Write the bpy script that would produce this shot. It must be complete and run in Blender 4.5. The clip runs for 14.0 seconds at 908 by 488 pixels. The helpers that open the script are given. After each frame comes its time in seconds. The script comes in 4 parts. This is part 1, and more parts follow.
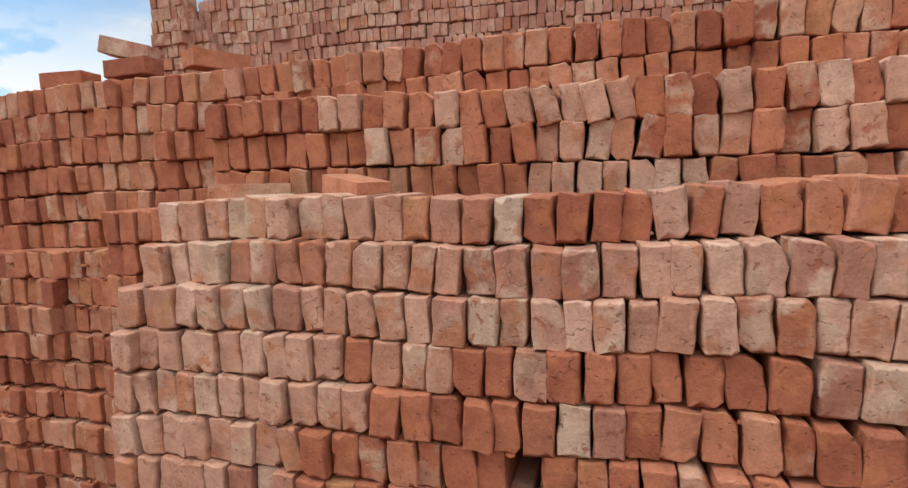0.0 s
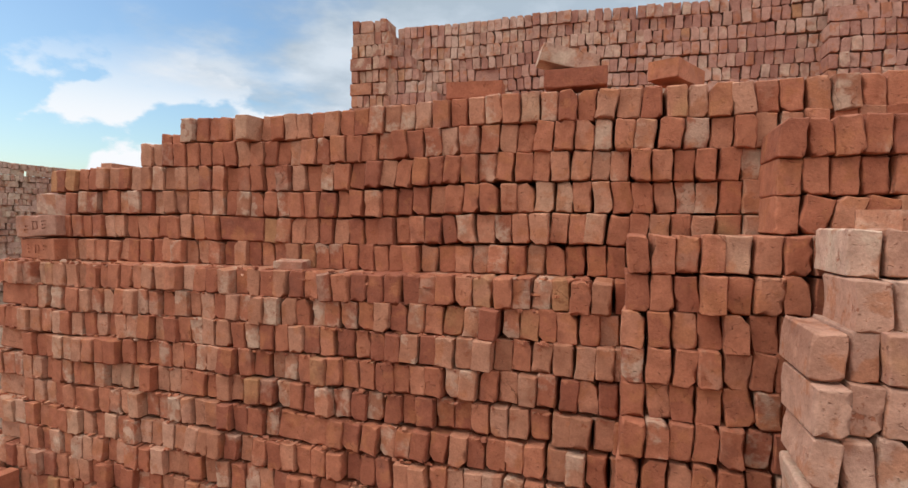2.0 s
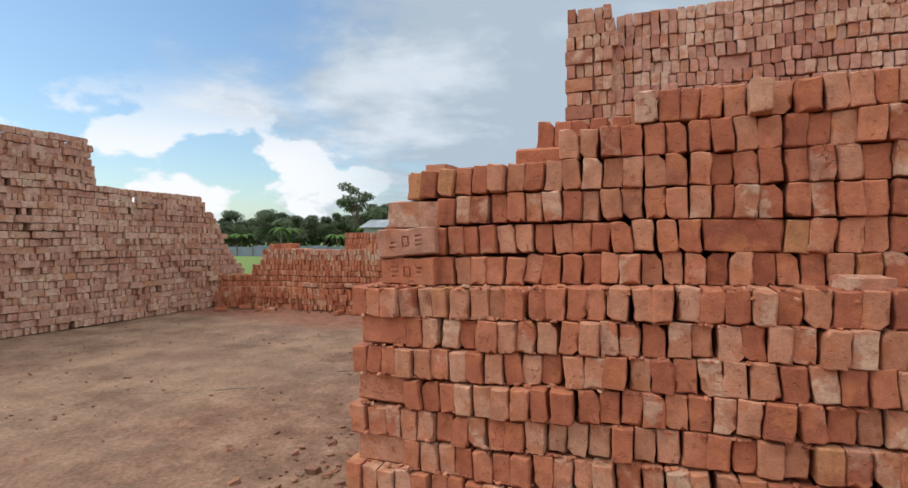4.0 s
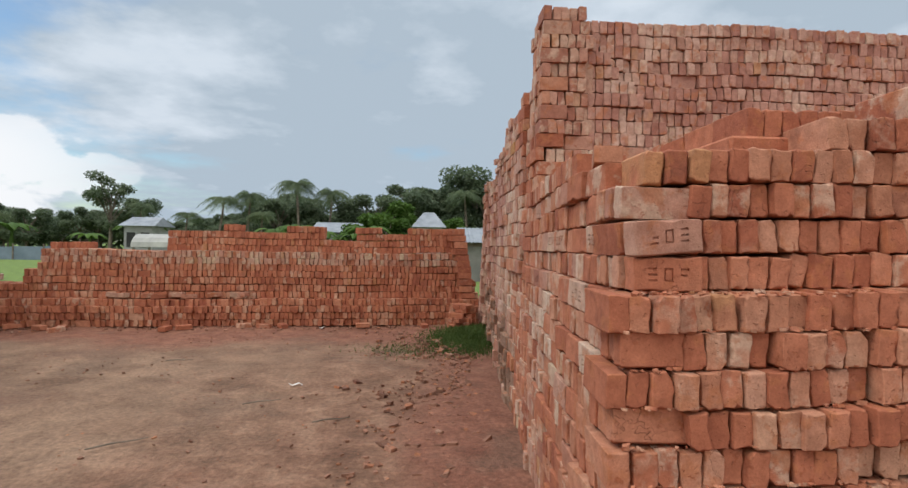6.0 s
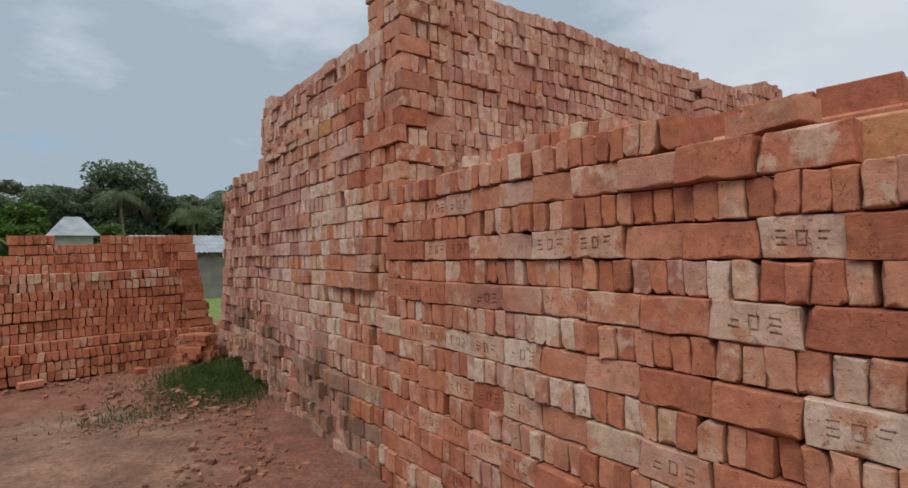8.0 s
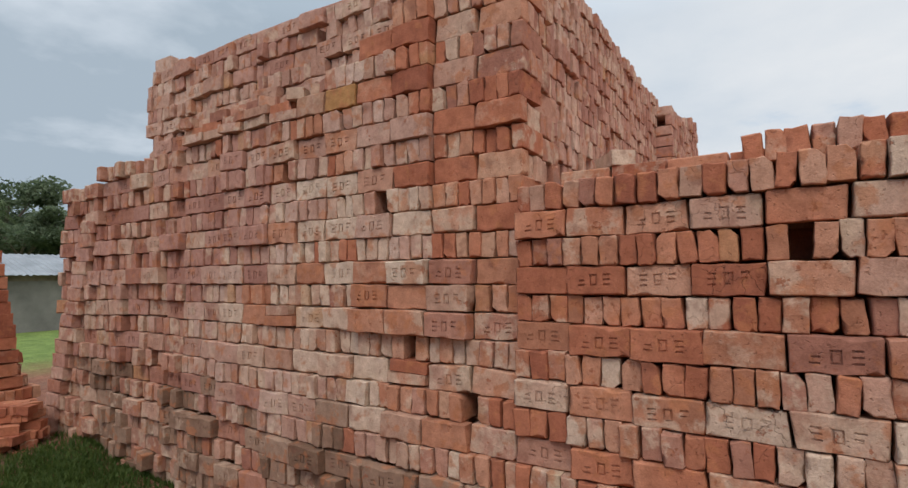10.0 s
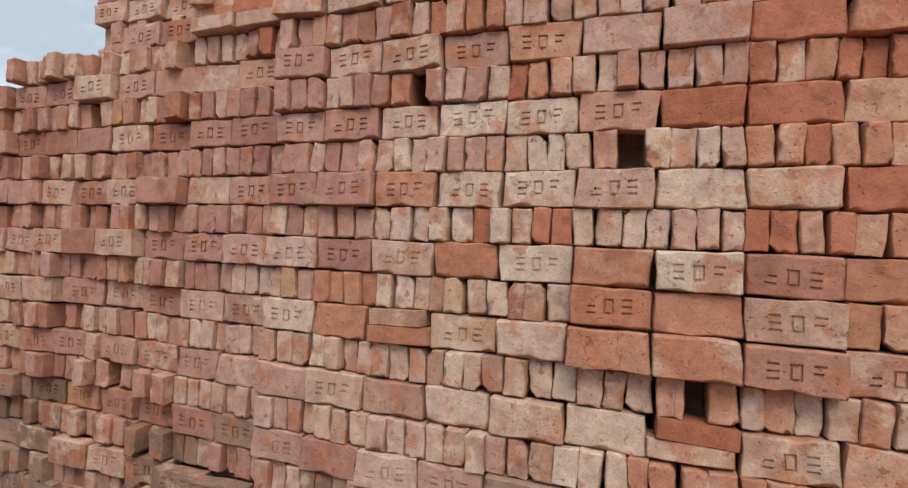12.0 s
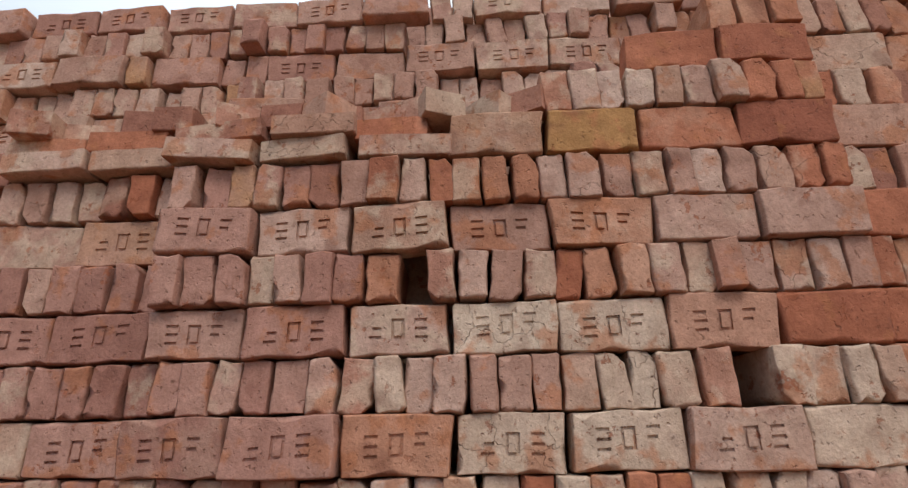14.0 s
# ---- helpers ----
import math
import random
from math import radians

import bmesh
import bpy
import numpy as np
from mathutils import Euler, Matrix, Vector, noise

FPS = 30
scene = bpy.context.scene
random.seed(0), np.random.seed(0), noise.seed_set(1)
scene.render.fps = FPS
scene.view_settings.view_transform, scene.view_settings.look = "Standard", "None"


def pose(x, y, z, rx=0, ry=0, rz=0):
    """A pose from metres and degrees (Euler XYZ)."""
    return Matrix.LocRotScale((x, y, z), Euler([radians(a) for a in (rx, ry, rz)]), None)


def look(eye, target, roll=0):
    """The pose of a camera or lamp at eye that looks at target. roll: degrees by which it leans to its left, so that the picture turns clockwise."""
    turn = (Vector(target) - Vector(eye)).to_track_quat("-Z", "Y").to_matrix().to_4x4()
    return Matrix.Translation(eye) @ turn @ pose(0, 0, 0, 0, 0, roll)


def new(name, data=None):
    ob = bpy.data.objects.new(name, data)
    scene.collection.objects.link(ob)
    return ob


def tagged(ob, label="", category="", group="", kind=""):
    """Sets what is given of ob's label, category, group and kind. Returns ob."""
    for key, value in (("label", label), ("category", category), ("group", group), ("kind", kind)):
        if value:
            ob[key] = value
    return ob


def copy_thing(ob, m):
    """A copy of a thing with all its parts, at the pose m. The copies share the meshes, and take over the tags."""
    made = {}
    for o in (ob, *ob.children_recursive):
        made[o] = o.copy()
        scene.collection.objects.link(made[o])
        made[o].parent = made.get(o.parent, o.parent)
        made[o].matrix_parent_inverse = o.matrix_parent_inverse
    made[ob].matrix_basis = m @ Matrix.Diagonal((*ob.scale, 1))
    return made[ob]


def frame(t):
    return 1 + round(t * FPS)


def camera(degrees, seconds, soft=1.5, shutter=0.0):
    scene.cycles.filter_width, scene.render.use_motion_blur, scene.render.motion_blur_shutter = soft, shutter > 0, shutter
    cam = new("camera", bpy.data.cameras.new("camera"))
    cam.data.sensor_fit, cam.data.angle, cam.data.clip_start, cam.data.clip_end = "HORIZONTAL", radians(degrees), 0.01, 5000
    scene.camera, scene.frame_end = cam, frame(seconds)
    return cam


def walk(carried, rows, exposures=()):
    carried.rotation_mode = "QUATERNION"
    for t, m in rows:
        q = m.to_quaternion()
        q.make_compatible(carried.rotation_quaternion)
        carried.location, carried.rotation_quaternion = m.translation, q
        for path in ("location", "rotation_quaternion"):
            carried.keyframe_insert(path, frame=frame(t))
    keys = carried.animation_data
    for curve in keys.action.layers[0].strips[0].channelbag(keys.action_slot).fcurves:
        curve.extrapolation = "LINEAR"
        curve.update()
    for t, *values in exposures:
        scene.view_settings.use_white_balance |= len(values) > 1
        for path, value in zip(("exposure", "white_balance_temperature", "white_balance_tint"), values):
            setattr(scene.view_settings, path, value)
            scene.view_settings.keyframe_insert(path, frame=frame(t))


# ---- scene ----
cam = camera(81.4, 14.0)
METRES, EYE, TILT, LEAN, TURN = 12.2, 1.6, -6.6, 1.2, 15.5
ROWS = [
    (0.0, 0.0, 0.0, 0.0, -0.0, 0.0, -0.0),
    (0.5, -0.036, 0.0046, -0.0022, -0.15, 1.69, -0.64),
    (1.0, -0.066, 0.0023, -0.0014, -0.24, 2.33, 0.83),
    (1.5, -0.1002, 0.0125, -0.0018, -0.17, 3.76, 0.02),
    (2.0, -0.1425, 0.0203, -0.0046, 2.28, 4.12, -3.0),
    (2.5, -0.1802, 0.0355, -0.0077, 2.83, 3.83, -3.19),
    (3.0, -0.2198, 0.046, -0.0086, 5.4, 4.03, -2.25),
    (3.5, -0.2583, 0.0534, -0.009, 5.69, 5.45, -1.68),
    (6.0, -0.4298, 0.1262, -0.0085, -18.75, 6.93, 0.06),
    (6.5, -0.4446, 0.158, -0.0045, -30.79, 7.01, 2.57),
    (7.0, -0.4599, 0.1891, -0.0017, -42.89, 6.37, 4.13),
    (7.5, -0.4615, 0.2302, 0.0022, -50.23, 5.8, 5.92),
    (10.0, -0.4489, 0.4322, 0.0314, -73.58, 6.36, 6.65),
    (10.5, -0.4371, 0.4733, 0.0354, -77.43, 5.15, 5.24),
    (11.0, -0.4182, 0.5025, 0.039, -82.46, 4.19, 4.92),
    (11.5, -0.3997, 0.5296, 0.0433, -83.43, 3.36, 4.03),
    (12.0, -0.3765, 0.5583, 0.0499, -85.4, 3.05, 3.84),
    (12.5, -0.3499, 0.5713, 0.0526, -87.59, 2.62, 4.3),
    (13.0, -0.3313, 0.5843, 0.0572, -91.54, 2.02, 5.05),
    (13.5, -0.3222, 0.5954, 0.0692, -97.93, 8.3, 9.23),
    (14.0, -0.3198, 0.5956, 0.0763, -102.92, 19.55, 7.75),
]
EXTRA = [(5.8, look((-5.381, -0.011, 1.450), (-5.449, 1.988, 1.450), 1.2)), (7.7, look((-6.251, 1.356, 1.430), (-5.079, 2.976, 1.453), -1.4))]
PATH = [(t, pose(0, 0, EYE, TILT, LEAN, TURN) @ pose(METRES * x, METRES * y, METRES * z, 90 + pitch, roll, yaw)) for t, x, y, z, yaw, pitch, roll in ROWS]
walk(cam, sorted(PATH + EXTRA, key=lambda r: r[0]),
     exposures=[(0, 0.17), (0.6, 0.09), (3.7, 0.13), (6, 0.08), (6.5, -0.1), (7.5, -0.14), (10, -0.06), (11, 0.12), (11.5, 0.17), (12, 0.33), (12.5, 0.38), (13, 0.60), (13.6, 0.62), (14, 0.0)])

# ---------------------------------------------------------------- light
SUN_AZ, SUN_EL = 250.0, 50.0          # degrees: clockwise from +y, above the horizon


def make_world():
    w = bpy.data.worlds.new("sky")
    scene.world = w
    w.use_nodes = True
    nt = w.node_tree
    nt.nodes.clear()
    N, L = nt.nodes.new, nt.links.new
    out, bg = N("ShaderNodeOutputWorld"), N("ShaderNodeBackground")
    sky = N("ShaderNodeTexSky")
    sky.sky_type, sky.sun_disc = "NISHITA", False
    sky.sun_elevation, sky.sun_rotation = radians(SUN_EL), radians(SUN_AZ)
    sky.air_density, sky.dust_density = 1.2, 0.8
    co = N("ShaderNodeTexCoord")
    sep = N("ShaderNodeSeparateXYZ")
    L(co.outputs["Generated"], sep.inputs[0])

    def m(op, a, b=None, clamp=False):
        n = N("ShaderNodeMath")
        n.operation, n.use_clamp = op, clamp
        for i, v in enumerate((a, b)):
            if v is None:
                continue
            if isinstance(v, (int, float)):
                n.inputs[i].default_value = v
            else:
                L(v, n.inputs[i])
        return n.outputs[0]

    # cloud deck seen in perspective: the direction divided by its height
    h = m("ADD", m("MAXIMUM", sep.outputs[2], 0.0), 0.16)
    comb = N("ShaderNodeCombineXYZ")
    L(m("DIVIDE", sep.outputs[0], h), comb.inputs[0])
    L(m("DIVIDE", sep.outputs[1], h), comb.inputs[1])

    def cloud(scale, detail, rough, off):
        n = N("ShaderNodeTexNoise")
        n.inputs["Scale"].default_value, n.inputs["Detail"].default_value = scale, detail
        n.inputs["Roughness"].default_value = rough
        add = N("ShaderNodeVectorMath")
        add.operation = "ADD"
        add.inputs[1].default_value = off
        L(comb.outputs[0], add.inputs[0])
        L(add.outputs[0], n.inputs["Vector"])
        return n.outputs["Fac"]

    big = cloud(0.55, 7, 0.56, (3.1, 7.7, 1.0))
    fine = cloud(1.7, 6, 0.55, (9.0, 2.0, 4.0))
    # the deck is broken towards the west-north-west and closed elsewhere
    west = m("ADD", m("MULTIPLY", sep.outputs[0], -0.90), m("MULTIPLY", sep.outputs[1], 0.20))
    gap = m("MULTIPLY", m("MAXIMUM", m("SUBTRACT", west, 0.43), 0.0), 0.92)
    cover = m("SUBTRACT", m("ADD", m("MULTIPLY", big, 0.75), m("MULTIPLY", fine, 0.33)), gap)
    ramp = N("ShaderNodeMapRange")
    ramp.interpolation_type = "SMOOTHSTEP"
    ramp.inputs["From Min"].default_value, ramp.inputs["From Max"].default_value = 0.29, 0.42
    L(cover, ramp.inputs["Value"])
    # cloud tone: grey rain cloud to the north, white elsewhere
    ne = m("MULTIPLY", sep.outputs[1], 0.98)
    tone = m("ADD", m("ADD", m("MULTIPLY", cloud(0.8, 8, 0.58, (1.0, 4.0, 8.0)), 1.35), -0.15), m("MULTIPLY", ne, -0.70))
    tone = m("ADD", tone, m("MULTIPLY", m("SUBTRACT", fine, 0.45), 0.95))

    tr = N("ShaderNodeValToRGB")
    e = tr.color_ramp.elements
    e[0].position, e[0].color = 0.0, (0.415, 0.50, 0.588, 1)
    e[1].position, e[1].color = 0.95, (0.84, 0.865, 0.895, 1)
    mid = e.new(0.24)
    mid.color = (0.625, 0.70, 0.785, 1)
    L(tone, tr.inputs[0])
    skys = N("ShaderNodeVectorMath")
    skys.operation = "MULTIPLY"
    skys.inputs[1].default_value = (0.108, 0.124, 0.134)
    L(sky.outputs[0], skys.inputs[0])
    mix = N("ShaderNodeMix")
    mix.data_type = "RGBA"
    L(ramp.outputs[0], mix.inputs["Factor"])
    L(skys.outputs[0], mix.inputs["A"])
    L(tr.outputs[0], mix.inputs["B"])
    # heaped white clouds low over the open north-west
    heap = N("ShaderNodeTexNoise")
    heap.inputs["Scale"].default_value, heap.inputs["Detail"].default_value, heap.inputs["Roughness"].default_value = 5.5, 7, 0.52
    squash = N("ShaderNodeVectorMath")
    squash.operation = "MULTIPLY"
    squash.inputs[1].default_value = (1.0, 1.0, 1.7)
    L(co.outputs["Generated"], squash.inputs[0])
    L(squash.outputs[0], heap.inputs["Vector"])

    def band(v, lo, hi):
        n = N("ShaderNodeMapRange")
        n.interpolation_type = "SMOOTHSTEP"
        n.inputs["From Min"].default_value, n.inputs["From Max"].default_value = lo, hi
        L(v, n.inputs["Value"])
        return n.outputs[0]

    lowdown = m("MULTIPLY", band(sep.outputs[2], 0.30, 0.12), band(west, 0.50, 0.72))
    puff = m("MULTIPLY", band(m("ADD", heap.outputs["Fac"], m("MULTIPLY", lowdown, 0.06)), 0.56, 0.62), lowdown)
    mix2 = N("ShaderNodeMix")
    mix2.data_type = "RGBA"
    L(puff, mix2.inputs["Factor"])
    L(mix.outputs["Result"], mix2.inputs["A"])
    mix2.inputs["B"].default_value = (0.88, 0.90, 0.93, 1)
    L(mix2.outputs["Result"], bg.inputs["Color"])
    # a closed deck is brightest overhead
    L(m("ADD", m("MULTIPLY", m("MAXIMUM", m("SUBTRACT", sep.outputs[2], 0.42), 0.0), 2.3), 1.0), bg.inputs["Strength"])
    L(bg.outputs[0], out.inputs[0])


make_world()
sun = new("sun", bpy.data.lights.new("sun", "SUN"))
sun.data.energy, sun.data.angle, sun.data.color = 1.4, radians(24), (1.0, 0.95, 0.88)
az, el = radians(SUN_AZ), radians(SUN_EL)
sun.matrix_world = look((math.sin(az) * math.cos(el) * 50, math.cos(az) * math.cos(el) * 50, math.sin(el) * 50), (0, 0, 0))


# ---------------------------------------------------------------- materials
class Nodes:
    """A small helper to write node materials."""

    def __init__(self, name, rough=0.9):
        self.mat = bpy.data.materials.new(name)
        self.mat.use_nodes = True
        self.nt = self.mat.node_tree
        self.bsdf = self.nt.nodes["Principled BSDF"]
        self.bsdf.inputs["Roughness"].default_value = rough
        self.bsdf.inputs["Specular IOR Level"].default_value = 0.25
        self.pos = self.n("ShaderNodeNewGeometry").outputs["Position"]

    def n(self, kind):
        return self.nt.nodes.new(kind)

    def link(self, a, b):
        self.nt.links.new(a, b)

    def put(self, v, socket):
        if isinstance(v, (int, float)):
            socket.default_value = v
        elif isinstance(v, tuple):
            socket.default_value = v if len(v) == len(socket.default_value) else (*v, 1)
        else:
            self.link(v, socket)

    def math(self, op, a, b=0.0, clamp=False):
        n = self.n("ShaderNodeMath")
        n.operation, n.use_clamp = op, clamp
        self.put(a, n.inputs[0])
        self.put(b, n.inputs[1])
        return n.outputs[0]

    def noise(self, scale, vec=None, detail=4, rough=0.55):
        n = self.n("ShaderNodeTexNoise")
        n.inputs["Scale"].default_value, n.inputs["Detail"].default_value = scale, detail
        n.inputs["Roughness"].default_value = rough
        self.link(vec or self.pos, n.inputs["Vector"])
        return n.outputs["Fac"]

    def ramp(self, v, stops, mode="LINEAR"):
        n = self.n("ShaderNodeValToRGB")
        n.color_ramp.interpolation = mode
        e = n.color_ramp.elements
        while len(e) < len(stops):
            e.new(0.5)
        for i, (p, c) in enumerate(stops):
            e[i].position, e[i].color = p, (*c, 1)
        self.put(v, n.inputs[0])
        return n.outputs["Color"]

    def step(self, v, lo, hi):
        n = self.n("ShaderNodeMapRange")
        n.interpolation_type = "SMOOTHSTEP"
        n.inputs["From Min"].default_value, n.inputs["From Max"].default_value = lo, hi
        self.put(v, n.inputs["Value"])
        return n.outputs[0]

    def mix(self, f, a, b, blend="MIX"):
        n = self.n("ShaderNodeMix")
        n.data_type, n.blend_type = "RGBA", blend
        self.put(f, n.inputs["Factor"])
        self.put(a, n.inputs["A"])
        self.put(b, n.inputs["B"])
        return n.outputs["Result"]

    def bump(self, height, dist, strength=1.0, normal=None):
        n = self.n("ShaderNodeBump")
        n.inputs["Distance"].default_value, n.inputs["Strength"].default_value = dist, strength
        self.link(height, n.inputs["Height"])
        if normal:
            self.link(normal, n.inputs["Normal"])
        return n.outputs[0]

    def done(self, color, normal=None):
        self.put(color, self.bsdf.inputs["Base Color"])
        if normal:
            self.link(normal, self.bsdf.inputs["Normal"])
        return self.mat


def brick_material(name, stops, bloom):
    """Fired clay. stops: the batch's colours; bloom: how much of the pale fire-skin covers the faces."""
    k = Nodes(name, 0.93)
    own, info = k.n("ShaderNodeAttribute"), k.n("ShaderNodeObjectInfo")
    own.attribute_name = "firing"          # one random number for each brick of a joined mesh
    rnd = k.math("FRACT", k.math("ADD", own.outputs["Fac"], k.math("MULTIPLY", info.outputs["Random"], 3.77)))
    rnd2 = k.math("FRACT", k.math("MULTIPLY", rnd, 13.7))
    shift = k.n("ShaderNodeCombineXYZ")
    k.link(k.math("MULTIPLY", rnd, 40.0), shift.inputs[0])
    k.link(k.math("MULTIPLY", rnd2, 25.0), shift.inputs[1])
    add = k.n("ShaderNodeVectorMath")
    add.operation = "ADD"
    k.link(k.pos, add.inputs[0])
    k.link(shift.outputs[0], add.inputs[1])
    vec = add.outputs[0]
    # neighbours come from one firing: batches drift over half a metre
    batch = k.noise(1.5, None, 2)
    pick = k.math("ADD", k.math("MULTIPLY", rnd, 0.80), k.math("MULTIPLY", k.math("SUBTRACT", batch, 0.5), 1.3), True)
    base = k.ramp(k.math("ADD", pick, 0.12, True), stops)
    patch = k.noise(11, vec, 5, 0.62)
    skin = k.math("MULTIPLY", k.step(patch, 0.46, 0.60), k.step(rnd2, 1.0 - bloom, 1.25 - bloom))
    col = k.mix(k.math("MULTIPLY", skin, 0.70), base, (0.555, 0.405, 0.295))
    raw = k.math("MULTIPLY", k.step(k.noise(9, vec, 5, 0.6), 0.54, 0.62), 0.62)
    col = k.mix(raw, col, (0.43, 0.165, 0.075))
    ochre = k.math("MULTIPLY", k.step(k.math("FRACT", k.math("MULTIPLY", rnd, 51.7)), 0.972, 0.98), k.step(k.noise(6, vec, 3), 0.35, 0.6))
    col = k.mix(k.math("MULTIPLY", ochre, 0.7), col, (0.45, 0.235, 0.110))
    scorch = k.math("MULTIPLY", k.step(k.noise(7, vec, 3), 0.60, 0.72), 0.45)
    col = k.mix(scorch, col, (0.20, 0.075, 0.05))
    # broken spots show the raw orange clay, with a hard edge
    spall = k.math("MULTIPLY", k.step(k.noise(23, vec, 6, 0.7), 0.60, 0.625), k.step(k.noise(5, vec, 2), 0.45, 0.60))
    col = k.mix(k.math("MULTIPLY", spall, 0.75), col, (0.36, 0.115, 0.055))
    cloudy = k.noise(19, vec, 4, 0.6)
    col = k.mix(1.0, col, k.ramp(cloudy, [(0.28, (0.78, 0.74, 0.72)), (0.72, (1.18, 1.18, 1.18))]), "MULTIPLY")
    grain = k.noise(130, vec, 3, 0.7)
    col = k.mix(1.0, col, k.ramp(grain, [(0.2, (0.78, 0.76, 0.74)), (0.75, (1.13, 1.13, 1.13))]), "MULTIPLY")
    cr = k.n("ShaderNodeTexVoronoi")
    cr.feature = "DISTANCE_TO_EDGE"
    cr.inputs["Scale"].default_value = 9
    warp = k.n("ShaderNodeVectorMath")
    warp.operation = "ADD"
    k.link(vec, warp.inputs[0])
    wn = k.n("ShaderNodeTexNoise")
    wn.inputs["Scale"].default_value = 30
    k.link(vec, wn.inputs["Vector"])
    sc = k.n("ShaderNodeVectorMath")
    sc.operation = "SCALE"
    sc.inputs["Scale"].default_value = 0.05
    k.link(wn.outputs["Color"], sc.inputs[0])
    k.link(sc.outputs[0], warp.inputs[1])
    k.link(warp.outputs[0], cr.inputs["Vector"])
    crack = k.math("MULTIPLY", k.math("SUBTRACT", 1.0, k.step(cr.outputs["Distance"], 0.0, 0.009)), k.step(k.math("FRACT", k.math("MULTIPLY", rnd, 29.3)), 0.91, 0.93))
    col = k.mix(k.math("MULTIPLY", crack, 0.4), col, (0.10, 0.035, 0.02))
    pits = k.step(k.noise(75, vec, 2), 0.62, 0.74)
    col = k.mix(k.math("MULTIPLY", pits, 0.32), col, (0.16, 0.065, 0.04))
    relief = k.math("SUBTRACT", k.math("ADD", k.math("MULTIPLY", patch, 1.0), k.math("MULTIPLY", grain, 0.22)), k.math("ADD", k.math("MULTIPLY", pits, 0.28), k.math("ADD", k.math("MULTIPLY", crack, 0.5), k.math("MULTIPLY", spall, 0.22))))
    return k.done(col, k.bump(relief, 0.010, 0.85))


RED = [(0.0, (0.268, 0.087, 0.052)), (0.35, (0.370, 0.128, 0.069)), (0.65, (0.440, 0.166, 0.092)), (0.88, (0.480, 0.218, 0.130)), (1.0, (0.505, 0.283, 0.182))]
PALE = [(0.0, (0.283, 0.096, 0.055)), (0.3, (0.396, 0.152, 0.084)), (0.55, (0.431, 0.217, 0.150)), (0.8, (0.473, 0.297, 0.216)), (1.0, (0.497, 0.374, 0.252))]
PINK = [(0.0, (0.270, 0.110, 0.076)), (0.25, (0.355, 0.160, 0.108)), (0.5, (0.425, 0.210, 0.146)), (0.75, (0.475, 0.280, 0.200)), (1.0, (0.510, 0.362, 0.265))]
CHALK = [(0.0, (0.340, 0.168, 0.112)), (0.3, (0.445, 0.265, 0.185)), (0.6, (0.525, 0.365, 0.270)), (1.0, (0.580, 0.448, 0.340))]
M_CHALK = brick_material("brick_chalky_batch", CHALK, 0.8)
M_RED = brick_material("brick_red_batch", RED, 0.25)
M_PALE = brick_material("brick_pale_batch", PALE, 0.6)
M_PINK = brick_material("brick_pink_batch", PINK, 0.55)
OCHRE = [(0.0, (0.38, 0.19, 0.075)), (0.5, (0.50, 0.27, 0.10)), (1.0, (0.55, 0.36, 0.17))]
M_OCHRE = brick_material("brick_ochre_batch", OCHRE, 0.3)
BEIGE = [(0.0, (0.43, 0.215, 0.140)), (0.5, (0.52, 0.295, 0.205)), (1.0, (0.58, 0.375, 0.275))]
M_BEIGE = brick_material("brick_beige_batch", BEIGE, 0.5)
DUSK = [(0.0, (0.310, 0.142, 0.105)), (0.5, (0.415, 0.215, 0.162)), (1.0, (0.49, 0.295, 0.225))]
M_DUSK = brick_material("brick_dark_batch", DUSK, 0.3)
# darker brown bricks, used only in the lowest courses
BROWN = [(0.0, (0.165, 0.095, 0.060)), (0.5, (0.265, 0.160, 0.108)), (1.0, (0.36, 0.235, 0.165))]
M_BROWN = brick_material("brick_brown_batch", BROWN, 0.3)
APRICOT = [(0.0, (0.35, 0.145, 0.082)), (0.5, (0.45, 0.205, 0.122)), (1.0, (0.52, 0.285, 0.19))]
M_APRICOT = brick_material("brick_apricot_batch", APRICOT, 0.45)
ROSE = [(0.0, (0.37, 0.195, 0.140)), (0.5, (0.47, 0.285, 0.215)), (1.0, (0.54, 0.375, 0.295))]
M_ROSE = brick_material("brick_rose_batch", ROSE, 0.6)
BATCHES = {"r": M_RED, "p": M_PALE, "k": M_PINK, "c": M_CHALK, "o": M_OCHRE, "b": M_BEIGE, "d": M_DUSK, "m": M_BROWN, "a": M_APRICOT, "e": M_ROSE}


